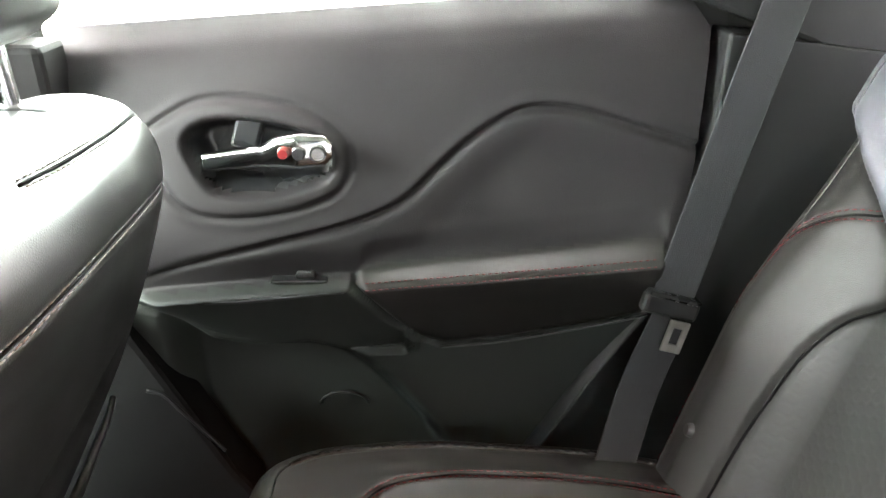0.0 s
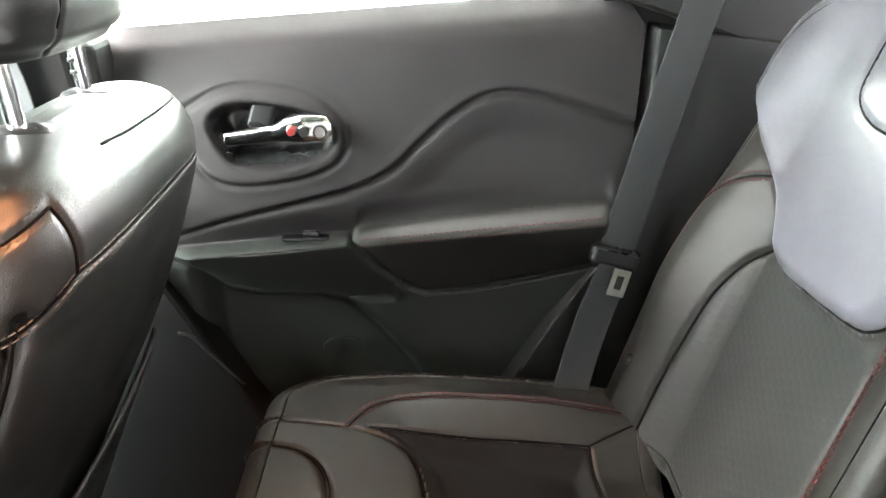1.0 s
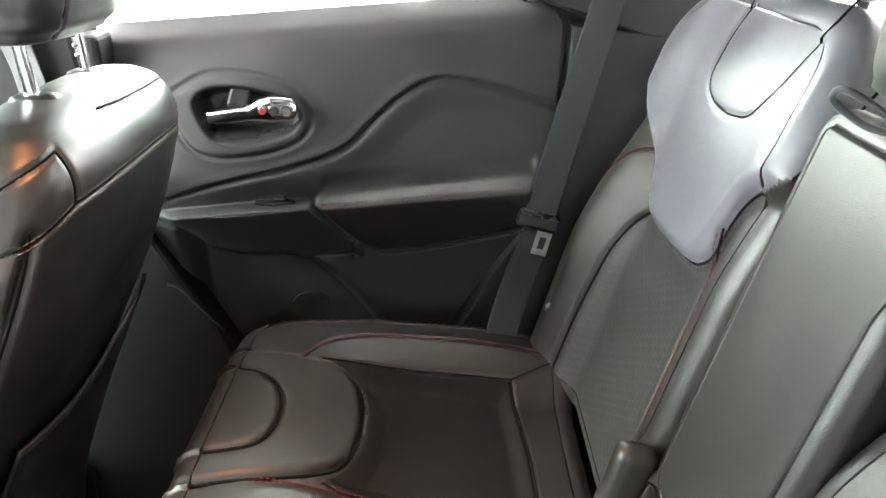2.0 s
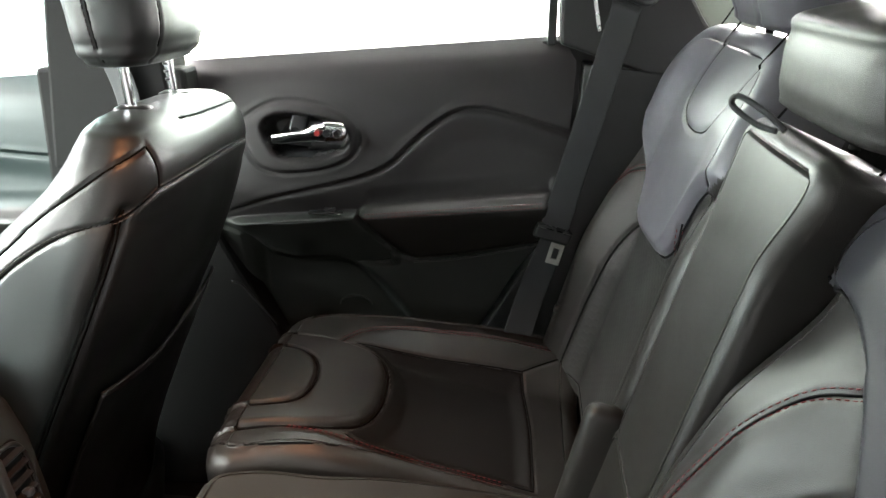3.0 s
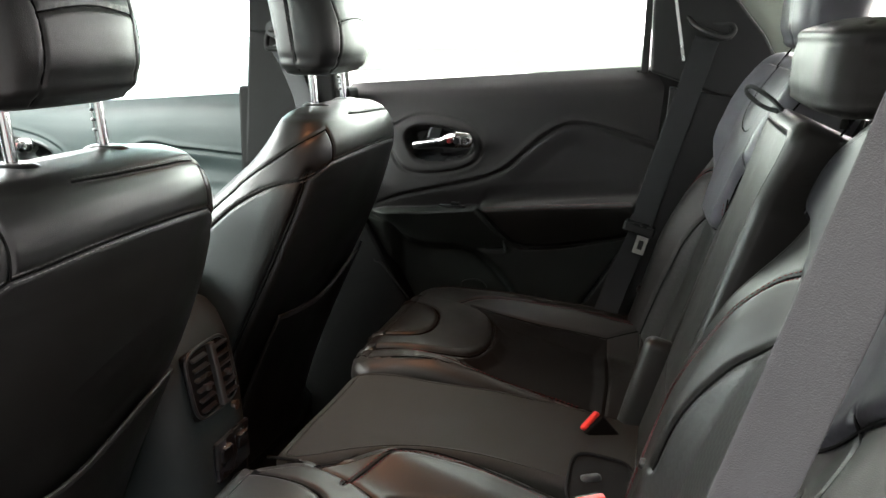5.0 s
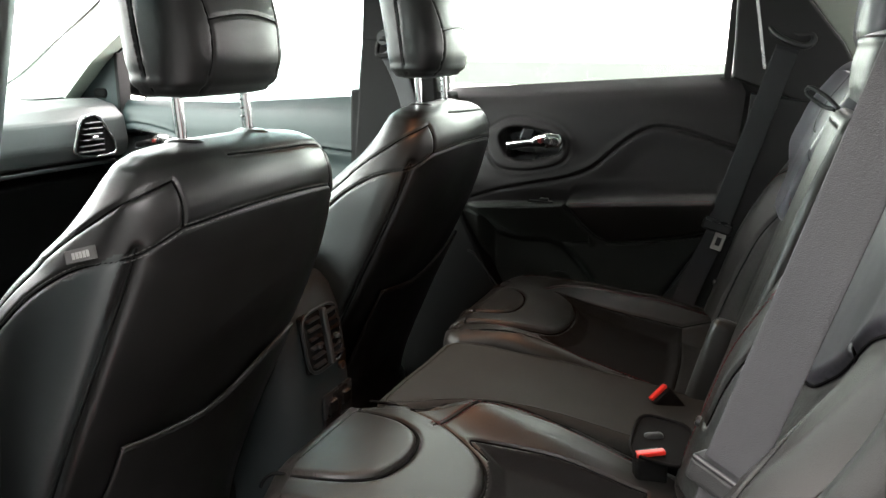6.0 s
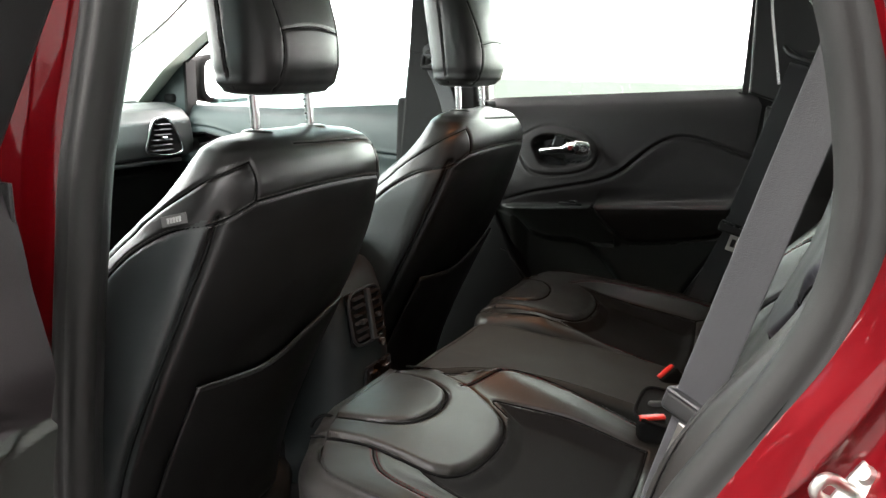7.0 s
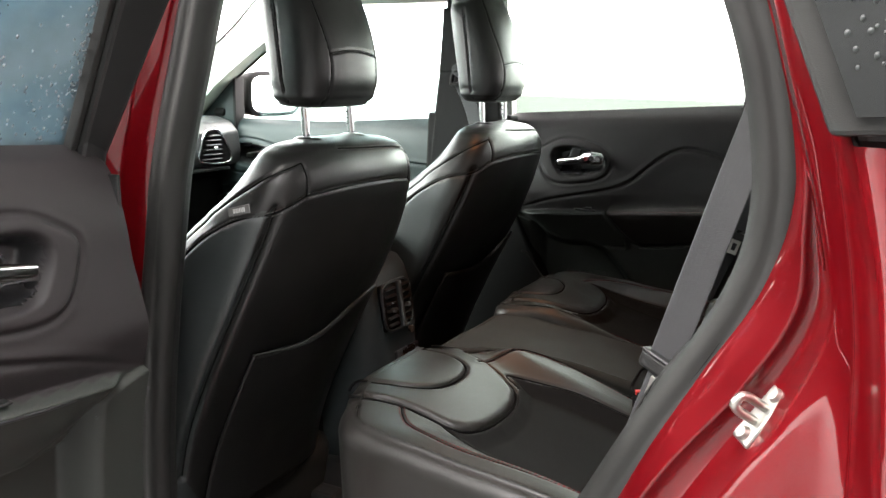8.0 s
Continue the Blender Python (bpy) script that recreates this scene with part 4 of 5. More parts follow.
def inner_door(name, lab, cut, x0=-0.345, z0=0.42, front=False, corner=0.0):
    """A right-hand door, seen from inside; cut: its rear edge as heights and x."""
    door = thing(name, lab, "car door", kind="structure")
    x1 = max(c[1] for c in cut)
    nx, nz = int((x1 - x0) / 0.0034) + 1, int((1.231 - z0) / 0.0029) + 1
    S, T = np.meshgrid(np.linspace(0, 1, nx), np.linspace(z0, 1.231, nz), indexing="ij")
    start = x0 + corner * np.clip((T - 1.20) / 0.042, 0, 1) ** 1.5
    X = start + S * (np.interp(T, [c[0] for c in cut], [c[1] for c in cut]) - start)
    Z = T + 0.068 * X * sstep(1.0, 1.15, T)
    warp = (lambda q: np.where(q < 0, 0.62 * q, np.where(q > 0.2, 0.2 + (q - 0.2) * 0.3, q))) if front else (lambda q: q)
    Y = door_y(warp(X), Z)
    if front:
        Z = Z + sstep(1.0, 1.15, T) * (0.068 * (np.maximum(X, -0.05) - X) - 0.028)
    v = np.stack([X, Y, Z], -1).reshape(-1, 3)
    f = grid_faces(nx, nz)
    fc = v[f].mean(1)
    fc[:, 0] = warp(fc[:, 0])
    hx = -0.10 if front else 0.0
    c = curve(CREASE)
    arm = (sdf(fc[:, 0], fc[:, 2], ARM) > 0.001) & (fc[:, 2] < top_line(fc[:, 0]) + 0.016)
    edge = top_line(fc[:, 0]) + np.where(fc[:, 0] > -0.07, 0.002, 0.006)
    lower = ~arm & (fc[:, 2] < np.interp(fc[:, 0], c[:, 0], c[:, 1])) & (fc[:, 2] > edge)
    bowl = (sdf(fc[:, 0], fc[:, 2], curve(BOWL, closed=True, step=0.01)) > 0.003)
    base = ~arm & (fc[:, 2] <= edge)
    upper = ~lower & ~bowl & ~base & ~arm

    vn = normals(v, f)

    def piece(nm, sel, mat):
        ids, inv = np.unique(f[sel].ravel(), return_inverse=True)
        return link(nm, v[ids], inv.reshape(-1, 4), mat, door, vn=vn[ids])
    # The front trim carries teal light in its colour.
    cloth = TEAL_LIT if front else SOFT
    piece("upper_trim", upper, cloth)
    piece("insert_panel", lower, cloth)
    piece("handle_bowl", bowl, SMOOTH)
    piece("lower_trim", base, DOOR_BASE)
    pad_ob = piece("armrest", arm, LEATHER)
    xs = np.linspace(-0.064, 0.255, 100)
    zz = top_line(xs)
    st = np.column_stack([xs, door_y(xs, zz - 0.001) - 0.0005, zz - 0.001])
    sn = np.tile((0, -0.8, 0.6), (100, 1))
    sv, sf = merge([stitches(st, sn, o, length=0.004, gap=0.003) for o in (0.004, -0.004)])
    link("stitching", sv, sf, THREAD, pad_ob)
    # bright edge of the ledge
    ev, ef = tube(curve([(-0.292, 0.652, 0.925), (-0.20, 0.641, 0.930), (-0.085, 0.640, 0.942)]), 0.0018, 6)
    link("ledge_edge", ev, ef, SMOOTH, door)
    # window switch
    sw = part("switch_plate", rbox((0.062, 0.022, 0.004), 0.0018, centre=(-0.135, 0.663, 0.948)), SMOOTH, door)
    part("window_switch", rbox((0.022, 0.012, 0.007), 0.003, centre=(-0.128, 0.661, 0.953)), SMOOTH, sw)
    part("switch_lamp", rbox((0.005, 0.004, 0.0025), 0.001, centre=(-0.124, 0.660, 0.957)), SILVER, sw)
    # chrome pull handle
    lever = []
    for k, (x, z) in enumerate(curve([(-0.235, 1.072), (-0.20, 1.078), (-0.168, 1.083), (-0.152, 1.088), (-0.125, 1.091), (-0.099, 1.092), (-0.093, 1.092)], 0.003)):
        h = float(np.interp(x, [-0.235, -0.17, -0.15, -0.13, -0.10, -0.093], [0.010, 0.0115, 0.0165, 0.019, 0.016, 0.008]))
        d = float(np.interp(x, [-0.235, -0.17, -0.13, -0.093], [0.004, 0.007, 0.009, 0.005]))
        y = float(np.interp(x, [-0.235, -0.17, -0.13, -0.093], [0.689, 0.680, 0.670, 0.667]))
        e = superellipse(0, 0, d, h, 2.6, 20)
        lever.append(np.column_stack([np.full(20, x + hx), y + e[:, 0], z + e[:, 1]]))
    hv, hf, h0, h1 = loft(lever)
    hob = link("pull_handle", hv, [*hf.tolist(), *h0.tolist(), *h1.tolist()], CHROME, door, "bright chrome pull handle")
    for x, mat, r, nm in ((-0.143, RED_DARK, 0.0066, "lock_mark"), (-0.127, SMOOTH, 0.0082, "lock_well"), (-0.107, CHROME, 0.0095, "lock_knob")):
        x += hx
        bm = bmesh.new()
        bmesh.ops.create_cone(bm, cap_ends=True, segments=24, radius1=r, radius2=r * 0.75, depth=0.008)
        bmesh.ops.transform(bm, matrix=look((x, 0.6600, 1.0905), (x, 1, 1.0905)), verts=bm.verts)
        part(nm, bm, mat, hob)
        if mat == CHROME:
            tv, tf = tube(curve([(x + 0.0075 * np.cos(t), 0.6555, 1.0905 + 0.0075 * np.sin(t)) for t in np.linspace(0, 6.28, 14)[:-1]], 0.002, True), 0.0012, 6, closed=True)
            link("ring", tv, tf, SMOOTH, hob)
    # divider inside the handle bowl
    part("bowl_divider", rbox((0.030, 0.02, 0.040), 0.004, centre=(-0.188 + hx, 0.716, 1.10), m=pose(0, 0, 0, 0, 18, 0)), SMOOTH, door)
    # lower panel seam and speaker ring
    for joint, r in (([(-0.085, 0.845), (-0.045, 0.852), (-0.010, 0.858)], 0.0009), ([(0.020, 0.852), (0.095, 0.860), (0.208, 0.884), (0.255, 0.897)], 0.0016)):
        xz = curve(joint)
        gv, gf = tube(np.column_stack([xz[:, 0], door_y(xz[:, 0], xz[:, 1]) - 0.0002, xz[:, 1]]), r, 6)
        link("panel_joint", gv, gf, SMOOTH, door)
    gv, gf = tube([(-0.10 + 0.03 * np.cos(t), 0.722, 0.745 + 0.018 * np.sin(t)) for t in np.linspace(0, np.pi, 20)], 0.002, 6)
    link("speaker_rim", gv, gf, PLASTIC, door)
    # outer skin
    part("door_skin", rbox((x1 - x0 - 0.10, 0.03, 0.72), 0.01, centre=((x0 + x1) / 2 - 0.04, 0.86, 0.80)), PAINT, door)
    part("door_core", rbox((x1 - x0 - 0.22, 0.06, 0.60), 0.005, centre=((x0 + x1) / 2 - 0.09, 0.80, 0.80)), PLASTIC, door)
    part("sill_rail", prism([(-0.33, 1.168), (0.27, 1.216), (0.27, 1.12), (-0.33, 1.10)], "y", 0.757, 0.80), SMOOTH, door)
    return door


REAR_CUT = [(0.42, -0.05), (0.50, 0.0), (0.67, 0.10), (0.81, 0.186), (0.914, 0.26), (0.98, 0.285), (1.19, 0.30), (1.242, 0.268)]
FRONT_CUT = [(0.42, 0.40), (1.242, 0.40)]
rear_right = inner_door("door_rear_right", "black rear door trim with chrome pull handle and padded armrest", REAR_CUT, x0=-0.40)
front_right = inner_door("door_front_right", "black front door trim with chrome pull handle", FRONT_CUT, x0=-0.60, front=True)
front_right.location = (-1.035, 0.0, -0.05)
front_left = copy_thing(front_right, pose(-1.035, -0.06, -0.05) @ Matrix.Diagonal((1, -1, 1, 1)))
front_left.name = "door_front_left"
tagged(front_left, "closed black front door trim beside the driver's seat")
rear_left = inner_door("door_rear_left", "open red rear door with black trim and wet window", REAR_CUT, x0=-0.365, corner=0.02)
rear_joint, rear_joint_f = tube([(-0.290, 0.678, 0.878), (-0.325, 0.680, 0.881), (-0.364, 0.681, 0.885)], 0.0016, 6)
link("panel_joint", rear_joint, rear_joint_f, SMOOTH, rear_left)
part("edge_panel", rbox((0.006, 0.14, 0.74), 0.002, centre=(-0.362, 0.765, 0.80)), PLASTIC, rear_left)
def leaned(bm):
    """Leans the door's window inwards above the sill."""
    for w in bm.verts:
        w.co.y -= 0.56 * max(w.co.z - 1.19, 0)
    return bm


part("window_frame", leaned(prism([(-0.375, 1.15), (-0.384, 1.195), (-0.396, 1.378), (-0.41, 1.56), (-0.312, 1.56), (-0.323, 1.378), (-0.338, 1.21), (-0.335, 1.15)], "y", 0.735, 0.78, 0.006)), PLASTIC, rear_left)
part("glass_run", leaned(prism([(-0.338, 1.20), (-0.323, 1.378), (-0.312, 1.56), (-0.304, 1.56), (-0.314, 1.378), (-0.329, 1.20)], "y", 0.742, 0.77, 0.002)), RUBBER, rear_left)
part("window_frame", leaned(prism([(-0.41, 1.54), (0.25, 1.54), (0.25, 1.58), (-0.41, 1.58)], "y", 0.735, 0.78, 0.006)), PLASTIC, rear_left)
part("window_frame", leaned(prism([(0.25, 1.24), (0.26, 1.56), (0.30, 1.56), (0.29, 1.24)], "y", 0.735, 0.78, 0.006)), PLASTIC, rear_left)
pane = part("window_pane", leaned(prism([(-0.345, 1.19), (0.26, 1.19), (0.26, 1.55), (-0.32, 1.55)], "y", 0.758, 0.762)), MISTED_REFLECTING, rear_left, "tinted pane with rain drops")
pane.visible_shadow = False
rng = random.Random(3)
drops = []
for k in range(320):
    x = rng.uniform(-0.318, -0.19) if k % 5 else rng.uniform(-0.19, 0.2)
    z = 1.215 + abs(rng.gauss(0, 0.05)) if rng.random() < 0.7 else rng.uniform(1.215, 1.5)
    if rng.random() < 0.45:
        x = -0.322 + abs(rng.gauss(0, 0.012))
        z = rng.uniform(1.22, 1.5)
    r = rng.uniform(0.0008, 0.0021)
    ang = np.linspace(0, 2 * np.pi, 8, endpoint=False)
    ring = np.column_stack([x + r * np.cos(ang), np.full(8, 0.7675), z + r * 1.25 * np.sin(ang)])
    inner = np.column_stack([x + 0.6 * r * np.cos(ang), np.full(8, 0.7675 - 0.5 * r), z + 0.75 * r * np.sin(ang)])
    dv = np.vstack([ring, inner, [(x, 0.7675 - 0.65 * r, z)]])
    drops.append((dv, [[i, (i + 1) % 8, 8 + (i + 1) % 8, 8 + i] for i in range(8)] + [[8 + i, 8 + (i + 1) % 8, 16] for i in range(8)]))
dv, df = merge(drops)
dv[:, 1] -= 0.0105 + 0.56 * (dv[:, 2] - 1.19)
tagged(link("rain_drops", dv, df, DROP_LIT, pane), kind="stuff")
HINGE = Vector((-0.345, 0.84, 0))
rear_left.matrix_world = pose(-0.42, -0.84, 0, 0, 0, -89) @ Matrix.Diagonal((1, -1, 1, 1)) @ Matrix.Translation(-HINGE)

# ---- body shell ----
def shell(name, lab, cat, pieces):
    body = thing(name, lab, cat, kind="structure")
    for nm, bm, mat in pieces:
        part(nm, bm, mat, body)
    return body


shell("car_floor", "black carpeted car floor with a central tunnel", "floor", [
    ("carpet", rbox((3.2, 1.50, 0.06), 0.01, centre=(-0.7, 0, 0.33)), CARPET),
    ("tunnel", prism([(-0.16, 0.35), (-0.11, 0.46), (0.11, 0.46), (0.16, 0.35)], "x", -1.7, -0.1, 0.02), CARPET),
    ("underbody", rbox((4.2, 1.6, 0.08), 0.02, centre=(-0.4, 0, 0.25)), PLASTIC)])
for s in (-0.352, 0.352):
    tagged(part("floor_mat", rbox((0.42, 0.44, 0.012), 0.005, centre=(-0.30, s, 0.366)), CARPET), "black carpet floor mat lying in the footwell", "floor mat", "floor mats")

shell("roof", "car roof with pale headlining", "roof", [
    ("headlining", rbox((2.5, 1.26, 0.02), 0.005, centre=(0.20, 0, 1.61)), PALE),
    ("roof_skin", rbox((2.6, 1.36, 0.03), 0.01, centre=(0.20, 0, 1.65)), PAINT)])
for s in (1, -1):
    part("roof_rail_trim", prism([(0.60 * s, 1.60), (0.70 * s, 1.52), (0.74 * s, 1.53), (0.72 * s, 1.66), (0.62 * s, 1.66)], "x", -1.0, 1.45), PALE)

# right-hand pillars
shell("pillar_b_right", "dark centre pillar trim with belt height adjuster", "pillar", [
    ("upper_trim", prism([(-0.632, 1.02), (-0.38, 1.02), (-0.40, 1.19), (-0.43, 1.56), (-0.578, 1.56), (-0.612, 1.24)], "y", 0.651, 0.75, 0.008), PILLAR_TRIM),
    ("adjuster", prism([(-0.60, 1.32), (-0.52, 1.32), (-0.53, 1.50), (-0.59, 1.50)], "y", 0.648, 0.66, 0.003), PILLAR_TRIM),
    ("lower_trim", prism([(-0.66, 0.36), (-0.20, 0.36), (-0.205, 0.66), (-0.229, 0.695), (-0.327, 0.882), (-0.355, 0.95), (-0.37, 1.2), (-0.64, 1.2)], "y", 0.655, 0.72, 0.008), PILLAR_TRIM)])
rv, rf = tube(curve([(-0.318, 0.652, 0.812), (-0.300, 0.652, 0.806), (-0.280, 0.652, 0.782), (-0.258, 0.652, 0.755), (-0.236, 0.652, 0.728)]), 0.0022, 6)
link("ridge", rv, rf, PLASTIC, bpy.data.objects["pillar_b_right"])
shell("pillar_c_right", "dark rear pillar trim beside the rear seat", "pillar", [
    ("upper_trim", prism([(0.27, 1.24), (0.262, 1.58), (0.34, 1.58), (0.365, 1.46), (0.41, 1.40), (0.45, 1.35), (0.48, 1.315), (0.50, 1.28), (0.54, 1.23), (0.57, 1.14)], "y", 0.682, 0.76, 0.006), PLASTIC),
    ("window_channel", prism([(0.250, 1.236), (0.256, 1.56), (0.270, 1.56), (0.265, 1.236)], "y", 0.725, 0.765, 0.002), PLASTIC),
    ("bright_strip", prism([(0.330, 1.262), (0.300, 1.42), (0.285, 1.56), (0.291, 1.56), (0.306, 1.42), (0.336, 1.262)], "y", 0.676, 0.69), SILVER),
    ("quarter_surround", prism([(0.34, 1.60), (0.365, 1.462), (0.41, 1.402), (0.45, 1.352), (0.48, 1.317), (0.50, 1.282), (0.54, 1.232), (0.595, 1.262), (0.555, 1.315), (0.535, 1.352), (0.505, 1.392), (0.468, 1.445), (0.43, 1.50), (0.41, 1.60)], "y", 0.712, 0.76, 0.004), PALE),
    ("lower_trim", prism([(0.31, 1.21), (0.30, 0.98), (0.27, 0.914), (0.20, 0.81), (0.12, 0.67), (0.02, 0.50), (0.02, 0.36), (0.9, 0.36), (0.9, 1.14)], "y", 0.676, 0.74, 0.003), PLASTIC)])
shell("pillar_a_right", "pale front pillar trim beside the windscreen", "pillar", [
    ("trim", prism([(-1.62, 1.12), (-1.47, 1.258), (-1.388, 1.314), (-1.288, 1.379), (-1.15, 1.46), (-1.0, 1.545), (-0.95, 1.60), (-1.18, 1.60), (-1.27, 1.535), (-1.404, 1.428), (-1.586, 1.314), (-1.75, 1.215), (-1.90, 1.12)], "y", 0.645, 0.72), PALE),
    ("mirror_sail", prism([(-1.66, 1.10), (-1.60, 1.142), (-1.47, 1.256), (-1.438, 1.282), (-1.438, 1.10)], "y", 0.705, 0.745, 0.003), TEAL_LIT),
    ("sail_edge", prism([(-1.438, 1.10), (-1.438, 1.283), (-1.426, 1.291), (-1.426, 1.10)], "y", 0.70, 0.746, 0.002), PILLAR_TRIM)])
gv, gf = tube(curve([(-1.60, 0.712, 1.142), (-1.47, 0.712, 1.256), (-1.388, 0.710, 1.312), (-1.288, 0.706, 1.377), (-1.15, 0.70, 1.458), (-1.0, 0.69, 1.543)]), 0.005, 8)
tagged(link("door_seal", gv, gf, RUBBER), "dark door seal along the front pillar", "seal", kind="structure")

# left-hand side round the open doorway
OPEN = [(0.30, 1.53), (0.38, 1.46), (0.416, 1.384), (0.445, 1.297), (0.461, 1.19), (0.441, 1.092), (0.361, 0.942), (0.307, 0.834), (0.235, 0.70), (0.15, 0.56), (0.06, 0.46), (-0.05, 0.43),
        (-0.20, 0.43), (-0.30, 0.47), (-0.335, 0.58), (-0.335, 0.75), (-0.315, 0.93), (-0.295, 1.06), (-0.275, 1.17), (-0.235, 1.303), (-0.205, 1.40), (-0.16, 1.50), (-0.08, 1.55), (0.10, 1.56)]
op = curve(OPEN, 0.012, True)
tn = np.roll(op, -2, 0) - np.roll(op, 2, 0)
tn /= np.linalg.norm(tn, axis=1, keepdims=True)
on = np.stack([-tn[:, 1], tn[:, 0]], 1)
if ((op - op.mean(0)) * on).sum() < 0:
    on = -on


def doorway_strip(name, profile, mat, parent, spread=False, keep=None):
    """profile: (offset outward from the opening, y) pairs, swept round the doorway; spread: wider low down behind the opening."""
    k = np.interp(op[:, 1], [0.5, 0.8, 0.99, 1.16, 1.25, 1.4], [1.9, 1.9, 1.75, 1.0, 0.78, 0.75])
    k = np.where(op[:, 0] > 0.02, k, 0.45) if spread else np.ones(len(op))
    near_b = np.where(op[:, 0] > 0.02, 1.0, 0.45) if spread else np.ones(len(op))
    for _ in range(8):
        k = (np.roll(k, 1) + k + np.roll(k, -1)) / 3
        near_b = (np.roll(near_b, 1) + near_b + np.roll(near_b, -1)) / 3
    rows = []
    for o, y in profile:
        w = min(o, 0.04) + max(o - 0.04, 0) * k
        rows.append(np.column_stack([op[:, 0] + on[:, 0] * w, -0.724 + (y + 0.724) * (near_b if y < -0.724 else np.ones(len(op))), op[:, 1] + on[:, 1] * w]))
    v = np.vstack(rows)
    f = grid_faces(len(rows), len(op), True)
    if keep is not None:
        f = f[keep(v[f].mean(1))]
    return link(name, v, f, mat, parent)


side = thing("body_side_left", "red painted body side with black door seal round the open rear doorway", "car body", kind="structure")
doorway_strip("inner_trim", [(0.12, -0.60), (0.03, -0.66), (0.004, -0.69), (0.0, -0.70)], PLASTIC, side)
doorway_strip("door_seal", [(0.0, -0.700), (-0.006, -0.708), (-0.006, -0.722), (0.004, -0.732), (0.014, -0.735), (0.018, -0.732), (0.022, -0.735), (0.032, -0.736), (0.038, -0.732), (0.041, -0.724)], RUBBER, side)
doorway_strip("door_jamb", [(0.036, -0.724), (0.044, -0.734), (0.050, -0.737), (0.074, -0.742), (0.080, -0.746), (0.098, -0.790), (0.104, -0.797), (0.16, -0.805)], PAINT, side,
              keep=lambda c: (c[:, 0] < 0.25) | (c[:, 2] > 1.42))
# rear jamb: creases as heights and x, between the seal and the outer skin
JAMB_Z = [0.45, 0.60, 0.75, 0.863, 0.922, 1.018, 1.104, 1.171, 1.207, 1.248, 1.307, 1.37, 1.45]
SEAL_X = [0.10, 0.20, 0.295, 0.352, 0.378, 0.427, 0.472, 0.490, 0.492, 0.485, 0.469, 0.449, 0.415]
FACET_X = [0.13, 0.23, 0.32, 0.372, 0.405, 0.469, 0.507, 0.505, 0.503, 0.497, 0.481, 0.461, 0.427]
EDGE_X = [0.22, 0.31, 0.385, 0.432, 0.462, 0.511, 0.537, 0.525, 0.516, 0.504, 0.486, 0.466, 0.432]
STEP_X = [0.565, 0.566, 0.566, 0.566, 0.566, 0.561, 0.554, 0.543, 0.535, 0.525, 0.504, 0.483, 0.45]
SKIN_X = [0.60, 0.60, 0.60, 0.597, 0.592, 0.580, 0.570, 0.559, 0.550, 0.538, 0.519, 0.499, 0.468]
jz = np.linspace(0.45, 1.45, 150)
e0, e1, e2, e3, e4 = (ease(jz, JAMB_Z, q) for q in (SEAL_X, FACET_X, EDGE_X, STEP_X, SKIN_X))
deep = sstep(1.30, 1.12, jz)
cols = [(e0 - 0.006, -0.722 + 0 * jz), (e0 + 0.002, -0.733 - 0.004 * deep), (e0 + (e1 - e0) * 0.6, -0.738 - 0.009 * deep), (e1 - 0.002, -0.741 - 0.013 * deep), (e1 + 0.001, -0.742 - 0.013 * deep), (e1 + 0.004, -0.742 - 0.010 * deep),
        (e1 + (e2 - e1) * 0.45, -0.746 + 0.004 * deep), (e2 - 0.008, -0.762 + 0.002 * deep), (e2 - 0.0018, -0.798 + 0 * jz), (e2, -0.803 + 0 * jz), (e2 + 0.002, -0.8045 + 0 * jz), (e2 + (e3 - e2) * 0.5, -0.812 + 0 * jz), (e3 - 0.0025, -0.822 + 0 * jz),
        (e3 - 0.0006, -0.824 + 0 * jz), (e3 + 0.0008, -0.829 + 0 * jz), (e3 + 0.003, -0.862 + 0 * jz), (e3 + 0.006, -0.866 + 0 * jz), (e4 - 0.004, -0.872 + 0 * jz), (e4 - 0.001, -0.888 + 0 * jz), (e4 + 0.003, -0.895 + 0 * jz)]
v = np.stack([np.column_stack([x, y, jz]) for x, y in cols]).reshape(-1, 3)
link("door_jamb", v, grid_faces(len(cols), len(jz))[:, ::-1], PAINT, side)
gv, gf = tube(np.column_stack([e0 - 0.001, np.full(len(jz), -0.7265), jz]), 0.0065, 8)
link("seal_gap", gv, gf, BLACK, side)
low = jz < 1.262
cols = [(e4 + 0.003, -0.895), (e4 + 0.010, -0.9005), (e4 + 0.03, -0.905), (e4 + 0.034, -0.9062), (e4 + 0.038, -0.9052), (e4 + 0.08, -0.907), (e4 * 0 + 0.80, -0.915), (e4 * 0 + 1.5, -0.90)]
v = np.stack([np.column_stack([x[low], np.full(low.sum(), y), jz[low]]) for x, y in cols]).reshape(-1, 3)
link("outer_skin", v, grid_faces(len(cols), int(low.sum()))[:, ::-1], PAINT, side)
part("window_frame_rubber", prism([(0.428, 1.50), (0.465, 1.40), (0.524, 1.262), (0.90, 1.285), (0.90, 1.52)], "y", -0.912, -0.875, 0.004), RUBBER, side)
part("quarter_pane", prism([(0.447, 1.49), (0.484, 1.40), (0.539, 1.276), (0.89, 1.295), (0.89, 1.50)], "y", -0.918, -0.914), MIRROR_DARK, side, "dark rear quarter pane with rain drops")
drops = []
